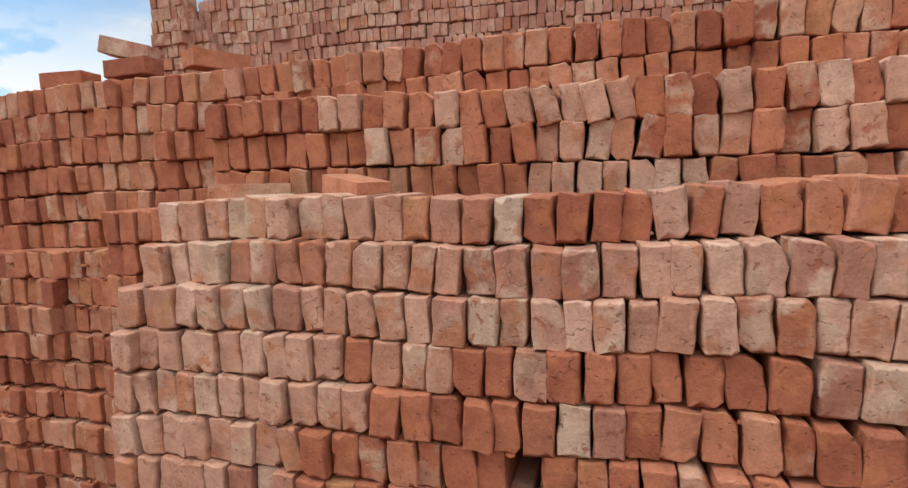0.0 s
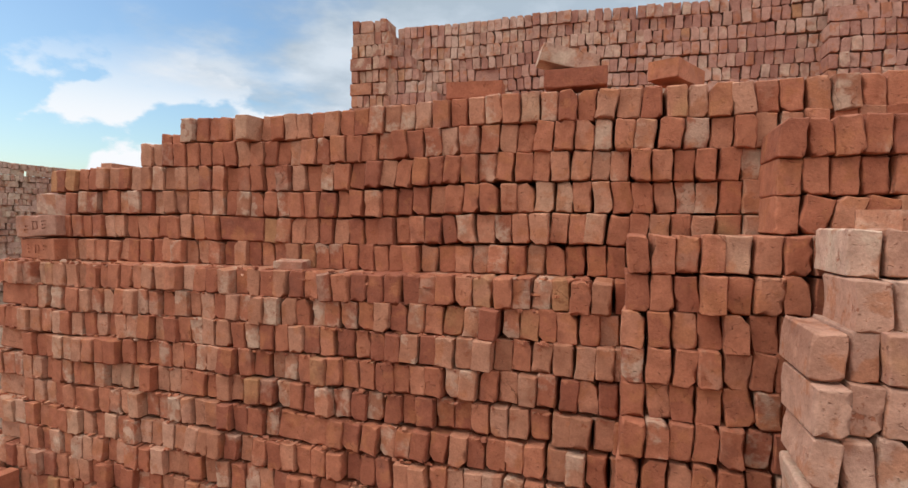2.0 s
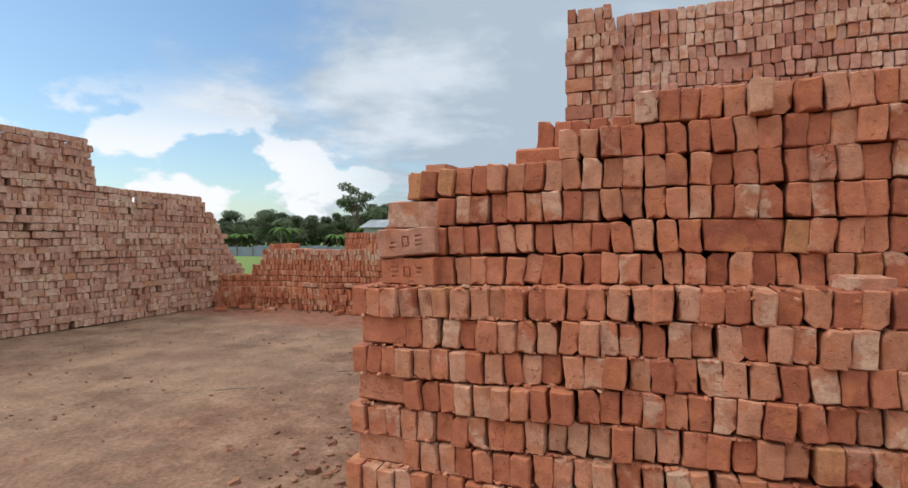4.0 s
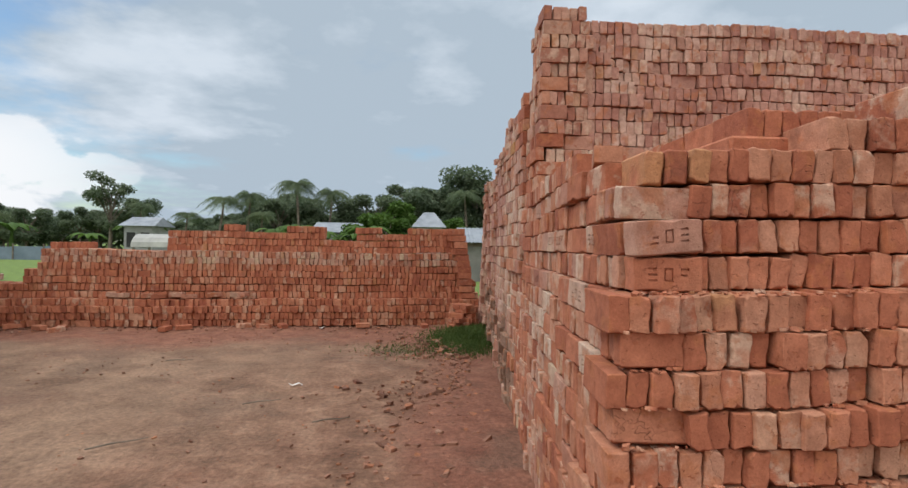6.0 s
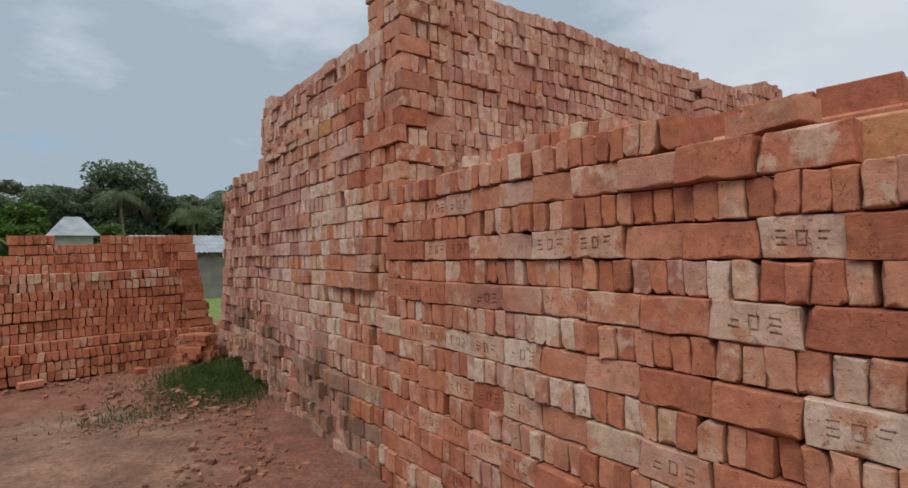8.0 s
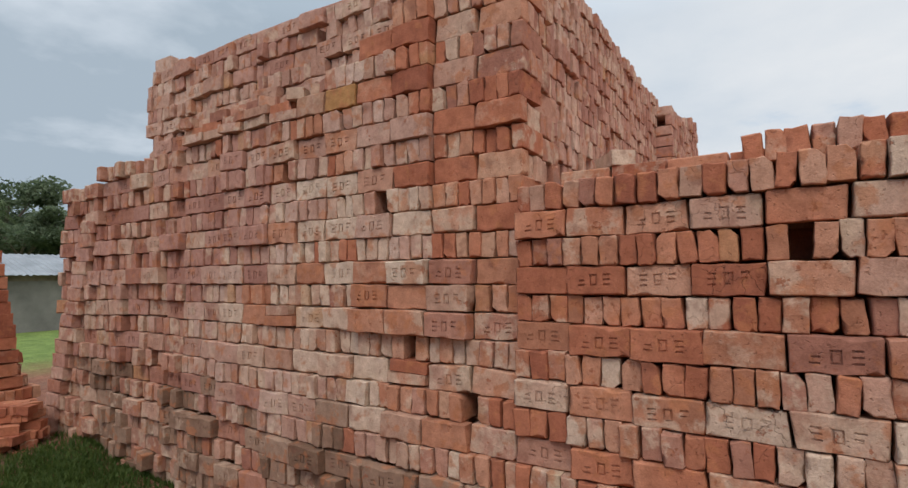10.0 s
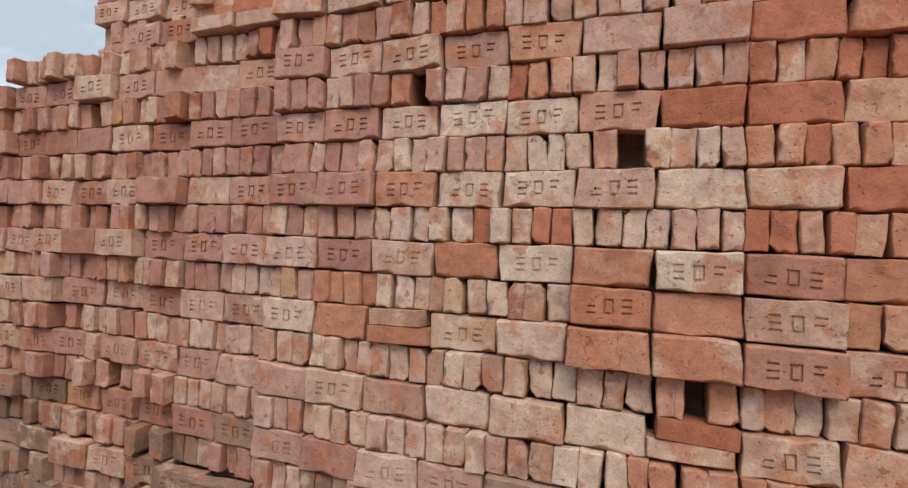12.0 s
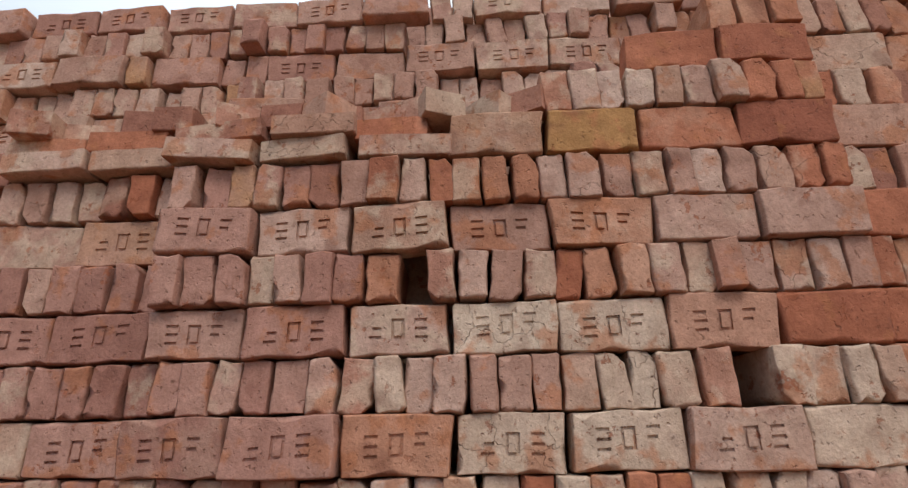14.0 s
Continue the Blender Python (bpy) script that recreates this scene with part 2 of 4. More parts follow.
def ground_material():
    k = Nodes("bare_earth", 0.97)
    sep = k.n("ShaderNodeSeparateXYZ")
    k.link(k.pos, sep.inputs[0])
    x, y = sep.outputs[0], sep.outputs[1]
    big = k.noise(0.45, None, 5, 0.6)
    mid = k.noise(2.6, None, 5, 0.65)
    fine = k.noise(28, None, 4, 0.7)
    soil = k.ramp(mid, [(0.32, (0.125, 0.066, 0.040)), (0.5, (0.225, 0.122, 0.076)), (0.68, (0.325, 0.195, 0.126))])
    far_soil = k.ramp(k.noise(1.7, None, 5, 0.62), [(0.34, (0.148, 0.088, 0.055)), (0.66, (0.322, 0.205, 0.133))])
    soil = k.mix(k.math("MULTIPLY", k.math("SUBTRACT", 1.0, k.step(k.math("ADD", x, k.math("ADD", k.math("MULTIPLY", k.math("SUBTRACT", big, 0.5), 9.0), k.math("MULTIPLY", k.math("SUBTRACT", mid, 0.5), 3.0))), -9.0, -5.9)), 0.8), soil, far_soil)
    dust = k.ramp(k.noise(5, None, 4, 0.65), [(0.3, (0.165, 0.066, 0.041)), (0.7, (0.29, 0.130, 0.082))])
    # brick dust lies along the feet of the piles
    near = k.math("ADD", k.step(y, 7.0, 9.4), k.math("MULTIPLY", k.step(x, -5.9, -4.9), 0.6), True)
    red = k.step(k.math("ADD", k.math("MULTIPLY", near, 0.58), big), 0.52, 0.82)
    col = k.mix(red, soil, dust)
    damp = k.math("MULTIPLY", k.step(k.noise(0.9, None, 4, 0.6), 0.54, 0.66), 0.45)
    col = k.mix(damp, col, (0.15, 0.100, 0.068))
    field = k.math("MULTIPLY", k.step(k.math("ADD", y, k.math("MULTIPLY", mid, 2.0)), 14.0, 17.0), 1.0)
    turf = k.ramp(mid, [(0.3, (0.10, 0.15, 0.035)), (0.7, (0.20, 0.27, 0.07))])
    col = k.mix(field, col, turf)
    col = k.mix(1.0, col, k.ramp(fine, [(0.28, (0.58, 0.58, 0.58)), (0.72, (1.26, 1.26, 1.26))]), "MULTIPLY")
    h = k.math("ADD", k.math("MULTIPLY", mid, 0.7), k.math("MULTIPLY", fine, 0.25))
    return k.done(col, k.bump(h, 0.085, 0.8))


def plain(name, c0, c1, scale, rough=0.85, dist=0.004):
    k = Nodes(name, rough)
    v = k.noise(scale, None, 5, 0.6)
    return k.done(k.ramp(v, [(0.3, c0), (0.7, c1)]), k.bump(k.noise(scale * 6), dist, 0.6))


def leaf_material(name, c0, c1):
    k = Nodes(name, 0.6)
    geo = k.n("ShaderNodeNewGeometry")
    info = k.n("ShaderNodeObjectInfo")
    r = k.math("FRACT", k.math("ADD", geo.outputs["Random Per Island"], k.math("MULTIPLY", info.outputs["Random"], 0.35)))
    col = k.mix(1.0, k.ramp(r, [(0.0, c0), (1.0, c1)]), k.ramp(k.noise(0.25), [(0.3, (0.7, 0.75, 0.7)), (0.7, (1.2, 1.15, 1.0))]), "MULTIPLY")
    k.done(col)
    # thin leaves let light through
    thin, blend = k.n("ShaderNodeBsdfTranslucent"), k.n("ShaderNodeMixShader")
    k.put(col, thin.inputs["Color"])
    blend.inputs[0].default_value = 0.45
    k.link(k.bsdf.outputs[0], blend.inputs[1])
    k.link(thin.outputs[0], blend.inputs[2])
    k.link(blend.outputs[0], k.nt.nodes["Material Output"].inputs["Surface"])
    return k.mat


M_EARTH = ground_material()
M_TURF = leaf_material("turf_blades", (0.042, 0.078, 0.017), (0.100, 0.145, 0.036))
M_LEAF = leaf_material("dark_leaves", (0.090, 0.125, 0.078), (0.165, 0.205, 0.130))
M_LEAF_LIGHT = leaf_material("light_leaves", (0.06, 0.12, 0.02), (0.12, 0.20, 0.05))
M_FROND = leaf_material("palm_fronds", (0.075, 0.11, 0.055), (0.14, 0.175, 0.095))
M_BARK = plain("bark", (0.10, 0.08, 0.06), (0.22, 0.18, 0.14), 3, 0.95, 0.02)
M_PLASTER = plain("limewashed_wall", (0.24, 0.24, 0.23), (0.36, 0.36, 0.35), 1.2)
M_TIN = plain("weathered_tin", (0.17, 0.185, 0.20), (0.30, 0.32, 0.34), 1.6, 0.55)
M_CEMENT = plain("stained_cement", (0.13, 0.125, 0.115), (0.24, 0.23, 0.21), 1.4)
M_TARP = plain("grey_tarpaulin", (0.26, 0.26, 0.24), (0.42, 0.41, 0.37), 1.0, 0.7)
M_NET = plain("blue_grey_sheet", (0.12, 0.16, 0.20), (0.20, 0.25, 0.30), 1.0, 0.7)
M_DARK = plain("dark_opening", (0.03, 0.03, 0.03), (0.05, 0.05, 0.05), 2.0)
M_CHIP = brick_material("brick_rubble", RED, 0.3)
EARTHY = [(0.0, (0.125, 0.062, 0.040)), (0.5, (0.215, 0.110, 0.072)), (1.0, (0.31, 0.16, 0.105))]
M_CLOD = brick_material("earthy_rubble", EARTHY, 0.15)
M_PAPER = plain("pale_litter", (0.55, 0.53, 0.48), (0.68, 0.66, 0.62), 20)


# ---------------------------------------------------------------- mesh helpers
def part(name, bm, material, parent=None, label=""):
    me = bpy.data.meshes.new(name)
    bm.to_mesh(me)
    bm.free()
    me.materials.append(material)
    ob = new(name, me)
    ob.parent = parent
    return tagged(ob, label)


def empty(name, at, label, category, group=""):
    ob = new(name)
    ob.matrix_world = Matrix.Translation(at)
    return tagged(ob, label, category, group)


def box(bm, lo, hi, bev=0.0):
    geom = bmesh.ops.create_cube(bm, size=1.0)
    c = [(a + b) / 2 for a, b in zip(lo, hi)]
    s = [b - a for a, b in zip(lo, hi)]
    for v in geom["verts"]:
        v.co = Vector([c[i] + v.co[i] * s[i] for i in range(3)])
    if bev:
        bmesh.ops.bevel(bm, geom=list({e for v in geom["verts"] for e in v.link_edges}), offset=bev, segments=1, affect="EDGES")
    return geom["verts"]


def mesh_from(name, verts, faces, material):
    me = bpy.data.meshes.new(name)
    me.from_pydata(verts, [], faces)
    me.materials.append(material)
    return me


# ---------------------------------------------------------------- bricks
LENGTH, WIDTH, HEIGHT, PITCH = 0.240, 0.072, 0.1155, 0.1175
CORNERS = [(x, y, z) for x in (-1, 1) for y in (-1, 1) for z in (-1, 1)]


def brick_shape(rng, size, wear, broad=False, mark=False):
    """A worn brick as verts, faces and one normal for each face corner: long side x, thickness y, height z.
    The weathered face is the end at +x or, if broad, the side at -y, which may carry the pressed mark."""
    V, N, F, G = [], [], [], []
    if broad:
        a, b, w, mids = size[0] / 2, size[2] / 2, size[1] / 2, (3, 1)
    else:
        a, b, w, mids = size[1] / 2, size[2] / 2, size[0] / 2, (1, 2)
    lean_u, lean_w, taper, skew = rng.gauss(0, 0.028), rng.gauss(0, 0.014), rng.gauss(0, 0.30), rng.gauss(0, 0.012)

    def world(u, v, d):
        u, v, d = u * (1 + taper * v) + lean_u * v, v + skew * u, d + lean_w * v
        return [u, -d, v] if broad else [d, u, v]

    def direction(u, v, d):
        return [float(u), float(-d), float(v)] if broad else [float(d), float(u), float(v)]

    # the outline of the face, side by side: bottom, right, top, left
    r = [wear * rng.uniform(0.45, 1.2) for _ in range(4)]
    if not mark and rng.random() < 0.34:
        r[rng.randrange(4)] = rng.uniform(0.010, 0.027)
    sides = []
    for n, (p, q, nu, nv) in enumerate((((-a + r[0], -b), (a - r[1], -b), 0, -1), ((a, -b + r[1]), (a, b - r[2]), 1, 0), ((a - r[2], b), (-a + r[3], b), 0, 1), ((-a, b - r[3]), (-a, -b + r[0]), -1, 0))):
        k = mids[n % 2]
        row = []
        for t in [0.0] + [(m + rng.uniform(0.7, 1.3)) / (k + 1) for m in range(k)] + [1.0]:
            swell = rng.uniform(-0.0042, 0.0026)
            row.append((p[0] + (q[0] - p[0]) * t + nu * swell, p[1] + (q[1] - p[1]) * t + nv * swell, nu, nv))
        sides.append(row)
    ring = [p for row in sides for p in row]
    size_ring = len(ring)
    front_out = direction(0, 0, 1)
    for u, v, nu, nv in ring:
        V.append(world(u, v, -w))
        N.append(direction(nu, nv, 0))
    for u, v, nu, nv in ring:
        V.append(world(u, v, w - wear * rng.uniform(0.5, 1.6)))
        N.append(direction(nu, nv, 0))
    for u, v, nu, nv in ring:
        e = wear * rng.uniform(0.35, 1.5)
        if rng.random() < 0.12:
            e = rng.uniform(0.008, 0.020)
        f = 1 - e / a, 1 - e / b
        V.append(world(u * f[0], v * f[1], w))
        N.append(front_out)

    def face(ids, normals=None):
        p = [np.array(V[i]) for i in ids]
        c = sum(p) / len(p)
        n = sum(np.cross(p[i] - c, p[(i + 1) % len(p)] - c) for i in range(len(p)))
        want = sum(np.array(N[i]) for i in ids) if normals is None else np.array(normals)
        if np.dot(n, want) < 0:
            ids = ids[::-1]
        F.append(tuple(ids))
        G.append([N[i] for i in ids] if normals is None else [normals] * len(ids))

    for i in range(size_ring):
        k = (i + 1) % size_ring
        for o in (0, size_ring):
            face([o + i, o + k, o + size_ring + k, o + size_ring + i])
    face(list(range(size_ring)), direction(0, 0, -1))
    cap = 2 * size_ring
    if not mark:
        face([cap + i for i in range(size_ring)], front_out)
    else:
        # three plain pressed shapes: three bars, a ring and two bars
        rows = ("###.###.###", "....#.#....", "###.#.#.##.", "....#.#....", "###.###....")
        t = 0.0068
        wide = [t, 0.016, t, 0.024, t, 0.018, t, 0.024, t, 0.016, t]
        tall = [t, 0.012, t, 0.012, t]
        us = np.concatenate([[0], np.cumsum(wide)]) - sum(wide) / 2 + rng.uniform(-0.006, 0.006)
        vs = np.concatenate([[0], np.cumsum(tall)]) - sum(tall) / 2 + rng.uniform(-0.005, 0.005)
        drop, slant, top, low = rng.uniform(0.004, 0.007), rng.uniform(-0.05, 0.05), {}, {}

        def vert(store, i, k, d):
            if (i, k) not in store:
                store[i, k] = len(V)
                V.append(world(us[i], vs[k] + slant * us[i], d))
                N.append(front_out)
            return store[i, k]

        def filled(i, k):
            return 0 <= i < 11 and 0 <= k < 5 and rows[4 - k][i] == "#"

        for i in range(11):
            for k in range(5):
                q = ((i, k), (i + 1, k), (i + 1, k + 1), (i, k + 1))
                if not filled(i, k):
                    face([vert(top, *c, w) for c in q], front_out)
                    continue
                face([vert(low, *c, w - drop) for c in q], front_out)
                for n, (di, dk) in enumerate(((0, -1), (1, 0), (0, 1), (-1, 0))):
                    if not filled(i + di, k + dk):
                        e0, e1 = q[n], q[(n + 1) % 4]
                        face([vert(top, *e0, w), vert(top, *e1, w), vert(low, *e1, w - drop), vert(low, *e0, w - drop)], direction(-di, -dk, 0))
        edge = [[top[i, 0] for i in range(12)], [top[11, k] for k in range(6)], [top[i, 5] for i in range(11, -1, -1)], [top[0, k] for k in range(5, -1, -1)]]
        start = cap
        for n, row in enumerate(sides):
            ids = list(range(start, start + len(row)))
            face(ids + edge[n][::-1], front_out)
            start += len(row)
            face([ids[-1], start if n < 3 else cap, edge[n][-1]], front_out)
    return np.array(V), F, np.array([x for g in G for x in g], dtype=float), np.array([i for f in F for i in f]), np.array([len(f) for f in F])


pool_rng = random.Random(11)


def pool(count, size, broad=False, mark=False):
    made = []
    for _ in range(count):
        s = [v * pool_rng.uniform(0.97, 1.02) for v in size]
        made.append(brick_shape(pool_rng, s, pool_rng.uniform(0.0030, 0.0085), broad, mark))
    return made


# every brick is the same block: "h" shows its end, "s" its broad side, "m" its broad side with the pressed mark
SHAPES = {"h": pool(48, (LENGTH, WIDTH, HEIGHT)), "s": pool(20, (LENGTH, WIDTH, HEIGHT), True), "m": pool(12, (LENGTH, WIDTH, HEIGHT), True, True)}
BRICK_MESHES = {}


def set_normals(me, normals):
    me.polygons.foreach_set("use_smooth", [True] * len(me.polygons))
    me.normals_split_custom_set(normals)


def brick_mesh(kind, i, material):
    key = (kind, i, material.name)
    if key not in BRICK_MESHES:
        V, F, G, _, _ = SHAPES[kind][i]
        me = mesh_from("brick", V.tolist(), F, material)
        set_normals(me, G.tolist())
        BRICK_MESHES[key] = me
    return BRICK_MESHES[key]


def place(rng, kind, centre, d, n, lean=0.0, yaw=0.0, pitch=0.0, flip=False):
    """The 4 x 4 pose of a brick whose visible face looks along n, in a row that runs along d."""
    up = Vector((0, 0, 1))
    n, d = Vector((*n, 0)), Vector((*d, 0))
    if kind == "h":
        x = n
        y = up.cross(x)
    else:
        y = -n
        x = y.cross(up)
    m = Matrix((x, y, up)).transposed()
    if kind != "h" and flip:
        m = m @ Euler((0, math.pi, 0)).to_matrix()
    turn = Matrix.Rotation(lean, 3, n) @ Matrix.Rotation(yaw, 3, up) @ Matrix.Rotation(pitch, 3, d)
    m = (turn @ m).to_4x4()
    m.translation = centre
    return m


class Stack:
    """A pile of bricks: a plan of placed bricks, some as pieces of their own, the rest joined."""

    def __init__(self, seed, material):
        self.rng, self.seed, self.material = random.Random(seed), seed, material
        self.bricks, self.cores = [], []
        self.other, self.share, self.mixer = None, 0.0, random.Random(seed + 1)

    def blend(self, other=None, share=0.0):
        """Mix in bricks of another batch, in loose clusters."""
        self.other, self.share = other, share

    def add(self, kind, m, batch=None):
        material = batch or self.material
        if batch is None and self.other and self.mixer.random() < self.share * (1.0 + 3.0 * noise.noise(m.translation * 1.6)):
            material = self.other
        self.bricks.append((kind, m, self.rng.randrange(len(SHAPES[kind])), material))

    def run(self, a, b, n, z0, courses, pattern="h", off=None, lo=None, hi=None, top=None, rise=0.0, sag=0.03, rough=0.010, lean=1.0, marks=0.55, first=0, phase=1, odd=0.002, yaw=1.5, miss=0.0, pitch=PITCH):
        """Courses of bricks from plan point a to b on a face that looks along n."""
        rng = self.rng
        a, b = Vector(a), Vector(b)
        length = (b - a).length
        d = (b - a) / length
        nn = Vector(n)
        for c in range(first, courses):
            s = lo(c) if lo else 0.0
            end = length - (hi(c) if hi else 0.0)
            base = off(c) if off else 0.0
            wide = pattern == "mix" and c % 2 == phase
            sw = noise.noise(Vector((c * 3.7, self.seed, 1.3))) * 0.012
            while s < end - 0.03:
                kind, w = "h", WIDTH * rng.uniform(0.93, 1.03) + rng.uniform(0.0, 0.004)
                if rng.random() < 0.05:
                    w += rng.uniform(0.008, 0.022)
                if wide or (pattern == "h" and rng.random() < odd):
                    kind, w = "s", LENGTH + rng.uniform(0.003, 0.012)
                if kind == "s" and wide and (rng.random() < 0.13 or s + w > end + 0.06):
                    kind, w = "h", WIDTH + 0.006
                if pattern == "mix" and not wide and rng.random() < 0.06:
                    w += 0.016
                if kind == "s" and rng.random() < marks:
                    kind = "m"
                mid = s + w / 2
                z = z0 + c * pitch
                z += rise * mid * min(1.0, (z - z0) / 1.0) + sag * noise.noise(Vector((mid * 0.9, c * 0.22, self.seed))) * min(1.0, max(0, c) / 3.0)
                if (top is None or z + 0.6 * PITCH < top(mid)) and (kind != "h" or rng.random() >= miss):
                    out = base + sw + rng.gauss(0, rough) + 0.014 * noise.noise(Vector((mid * 2.3, c * 0.6, self.seed + 9)))
                    if pattern == "mix":
                        out += 0.05 * noise.noise(Vector((math.floor(mid / 0.74) * 3.3, c * 0.13, self.seed + 31)))
                        out += 0.036 * noise.noise(Vector((round(mid * 4) * 2.7, c * 0.45, self.seed + 17)))
                    out = max(out, base - 0.032)
                    if rng.random() < 0.012:
                        out += rng.uniform(0.02, 0.05)
                    deep = LENGTH / 2 if kind == "h" else WIDTH / 2
                    p = a + d * mid + nn * (out - deep)
                    tilt = radians(lean) * (2.6 * noise.noise(Vector((mid * 1.7, c * 1.3, self.seed + 4))) * 2 + rng.gauss(0, 1.2))
                    if kind != "h":
                        tilt *= 0.35
                    m = place(rng, kind, (p.x, p.y, z + HEIGHT / 2), d, n, tilt, radians(rng.gauss(0, yaw)), radians(rng.gauss(0, 0.5 * yaw)), rng.random() < 0.45)
                    m = m @ Matrix.Diagonal((1, min(w - 0.0018, 0.080) / WIDTH if kind == "h" else 1, pitch / PITCH, 1))
                    self.add(kind, m)
                s += w
        return self

    def bond(self, left, right, n, z0, pitch, rows, out=None, rough=0.008, lean=1.2, rise=0.0, sag=0.012, mix=0.22):
        """Bonded courses between two plan points, seen with n towards the eye: rows holds (course, bond, batches), one letter
        for each brick's length of wall. M, W: broad side with the mark upright or overturned; s: plain broad side;
        h: a run of ends; k: ends with one brick missing; f: two bricks laid flat; space: nothing."""
        rng = self.rng
        left, right, nn = Vector(left), Vector(right), Vector(n)
        tall = pitch / PITCH
        for c, bonds, batches in rows:
            cell = (right - left).length / len(bonds)
            d = (right - left).normalized()
            z = z0 + c * pitch
            drift = 0.010 * noise.noise(Vector((c * 3.7, self.seed, 1.3)))

            def put(kind, mid, w, batch, flip=False, push=0.0, dz=0.0, tilt=0.0, flat=False):
                col = int(min(len(bonds) - 1, max(0, mid / cell)))
                o = (out(c, col) if out else 0.0) + drift + rng.gauss(0, rough) + push
                o += 0.020 * noise.noise(Vector((mid * 2.3, c * 0.6, self.seed + 9)))
                deep = LENGTH / 2 if kind == "h" else HEIGHT / 2 if flat else WIDTH / 2
                p = left + d * mid + nn * (o - deep)
                zz = z + dz + rise * mid * min(1.0, c * pitch) + sag * noise.noise(Vector((mid * 0.9, c * 0.1, self.seed)))
                m = place(rng, kind, (p.x, p.y, zz + HEIGHT * tall / 2), d, n, tilt + radians(rng.gauss(0, lean * (1.7 if kind == "h" else 0.45))), radians(rng.gauss(0, 1.6)), radians(rng.gauss(0, 0.9)), flip)
                if flat:
                    m = m @ Matrix.Rotation(math.pi / 2, 4, "X") @ Matrix.Diagonal((w / LENGTH, 0.82, 1, 1))
                else:
                    m = m @ (Matrix.Diagonal((1, w / WIDTH, tall, 1)) if kind == "h" else Matrix.Diagonal((w / LENGTH, 1, tall, 1)))
                self.add(kind, m, batch=batch)

            i = 0
            while i < len(bonds):
                b, batch, at = bonds[i], BATCHES[batches[i]], i * cell
                if b in "hk":
                    j = i
                    while j < len(bonds) and bonds[j] in "hk":
                        j += 1
                    count = max(3, round((j - i) * cell / 0.0722))
                    ws = [rng.uniform(0.85, 1.15) for _ in range(count)]
                    q, x = (j - i) * cell / sum(ws), at
                    gone = {g for g in range(i, j) if bonds[g] == "k"}
                    for w in ws:
                        w *= q
                        col = min(j - 1, int((x + w / 2) / cell))
                        tone = BATCHES[batches[col]]
                        if rng.random() < mix:
                            tone = BATCHES[rng.choice("rkpc")]
                        if col in gone and x + w / 2 > (col + 0.35) * cell:
                            gone.discard(col)
                        elif rng.random() > 0.006:
                            put("h", x + w / 2, min(w - 0.001, 0.080) * rng.uniform(0.965, 1.0), tone)
                        x += w
                    i = j
                    continue
                if b == "f":
                    put("s", at + cell / 2 + rng.uniform(-0.02, 0.02), cell * 0.98, batch, push=rng.uniform(0.0, 0.03), dz=-0.027, tilt=radians(rng.gauss(0, 3)), flat=True)
                    put("s", at + cell / 2 + rng.uniform(-0.03, 0.03), cell * rng.uniform(0.8, 1.0), BATCHES[rng.choice("rkc")], push=rng.uniform(0.0, 0.03), dz=0.033, tilt=radians(rng.gauss(0, 3)), flat=True)
                elif b != " ":
                    put("s" if b == "s" else "m", at + cell / 2, cell - rng.uniform(0.003, 0.011), batch, b == "W", push=rng.gauss(0, 0.007))
                i += 1

    def fill(self, lo, hi, z, rise=0.0):
        """A bed of bricks that closes the top of the pile."""
        rng = self.rng
        y = lo[1] + LENGTH / 2
        while y < hi[1] - LENGTH / 3:
            x = lo[0]
            while x < hi[0]:
                w = WIDTH * rng.uniform(1.0, 1.15)
                self.add("h", place(rng, "h", (x + w / 2, y, z - HEIGHT / 2 + rise * (x - lo[0]) + rng.gauss(0, 0.004)), (1, 0), (0, -1), radians(rng.gauss(0, 2)), radians(rng.gauss(0, 2))))
                x += w
            y += LENGTH + 0.008

    def core(self, lo, hi):
        self.cores.append((lo, hi))

    def build(self, label, at, stretch, pieces=300, category="brick stack"):
        """stretch: the plan point round which the bricks are pieces of their own."""
        root = empty("brick_stack", (at[0], at[1], 0), label, category, "brick stacks in the yard")
        inv = Matrix.Translation((-at[0], -at[1], 0))
        for lo, hi in self.cores:
            bm = bmesh.new()
            box(bm, [lo[0] - at[0], lo[1] - at[1], lo[2]], [hi[0] - at[0], hi[1] - at[1], hi[2]], 0.01)
            part("inner_bricks", bm, self.material, root)
        s = Vector(stretch)
        order = sorted(self.bricks, key=lambda b: (b[1].translation - s).length)
        for kind, m, i, material in order[:pieces]:
            ob = new("brick", brick_mesh(kind, i, material))
            ob.parent = root
            ob.matrix_basis = inv @ m
        for material in BATCHES.values():
            rest = [q for q in order[pieces:] if q[3] == material]
            if not rest:
                continue
            vs, loops, sizes, norms, fire, base = [], [], [], [], [], 0
            for kind, m, i, _ in rest:
                V, F, G, idx, cnt = SHAPES[kind][i]
                r = np.array((inv @ m).to_3x3())
                t = np.array((inv @ m).translation)
                vs.append(V @ r.T + t)
                norms.append(G @ r.T)
                loops.append(idx + base)
                sizes.append(cnt)
                fire.append(np.full(len(cnt), self.rng.random()))
                base += len(V)
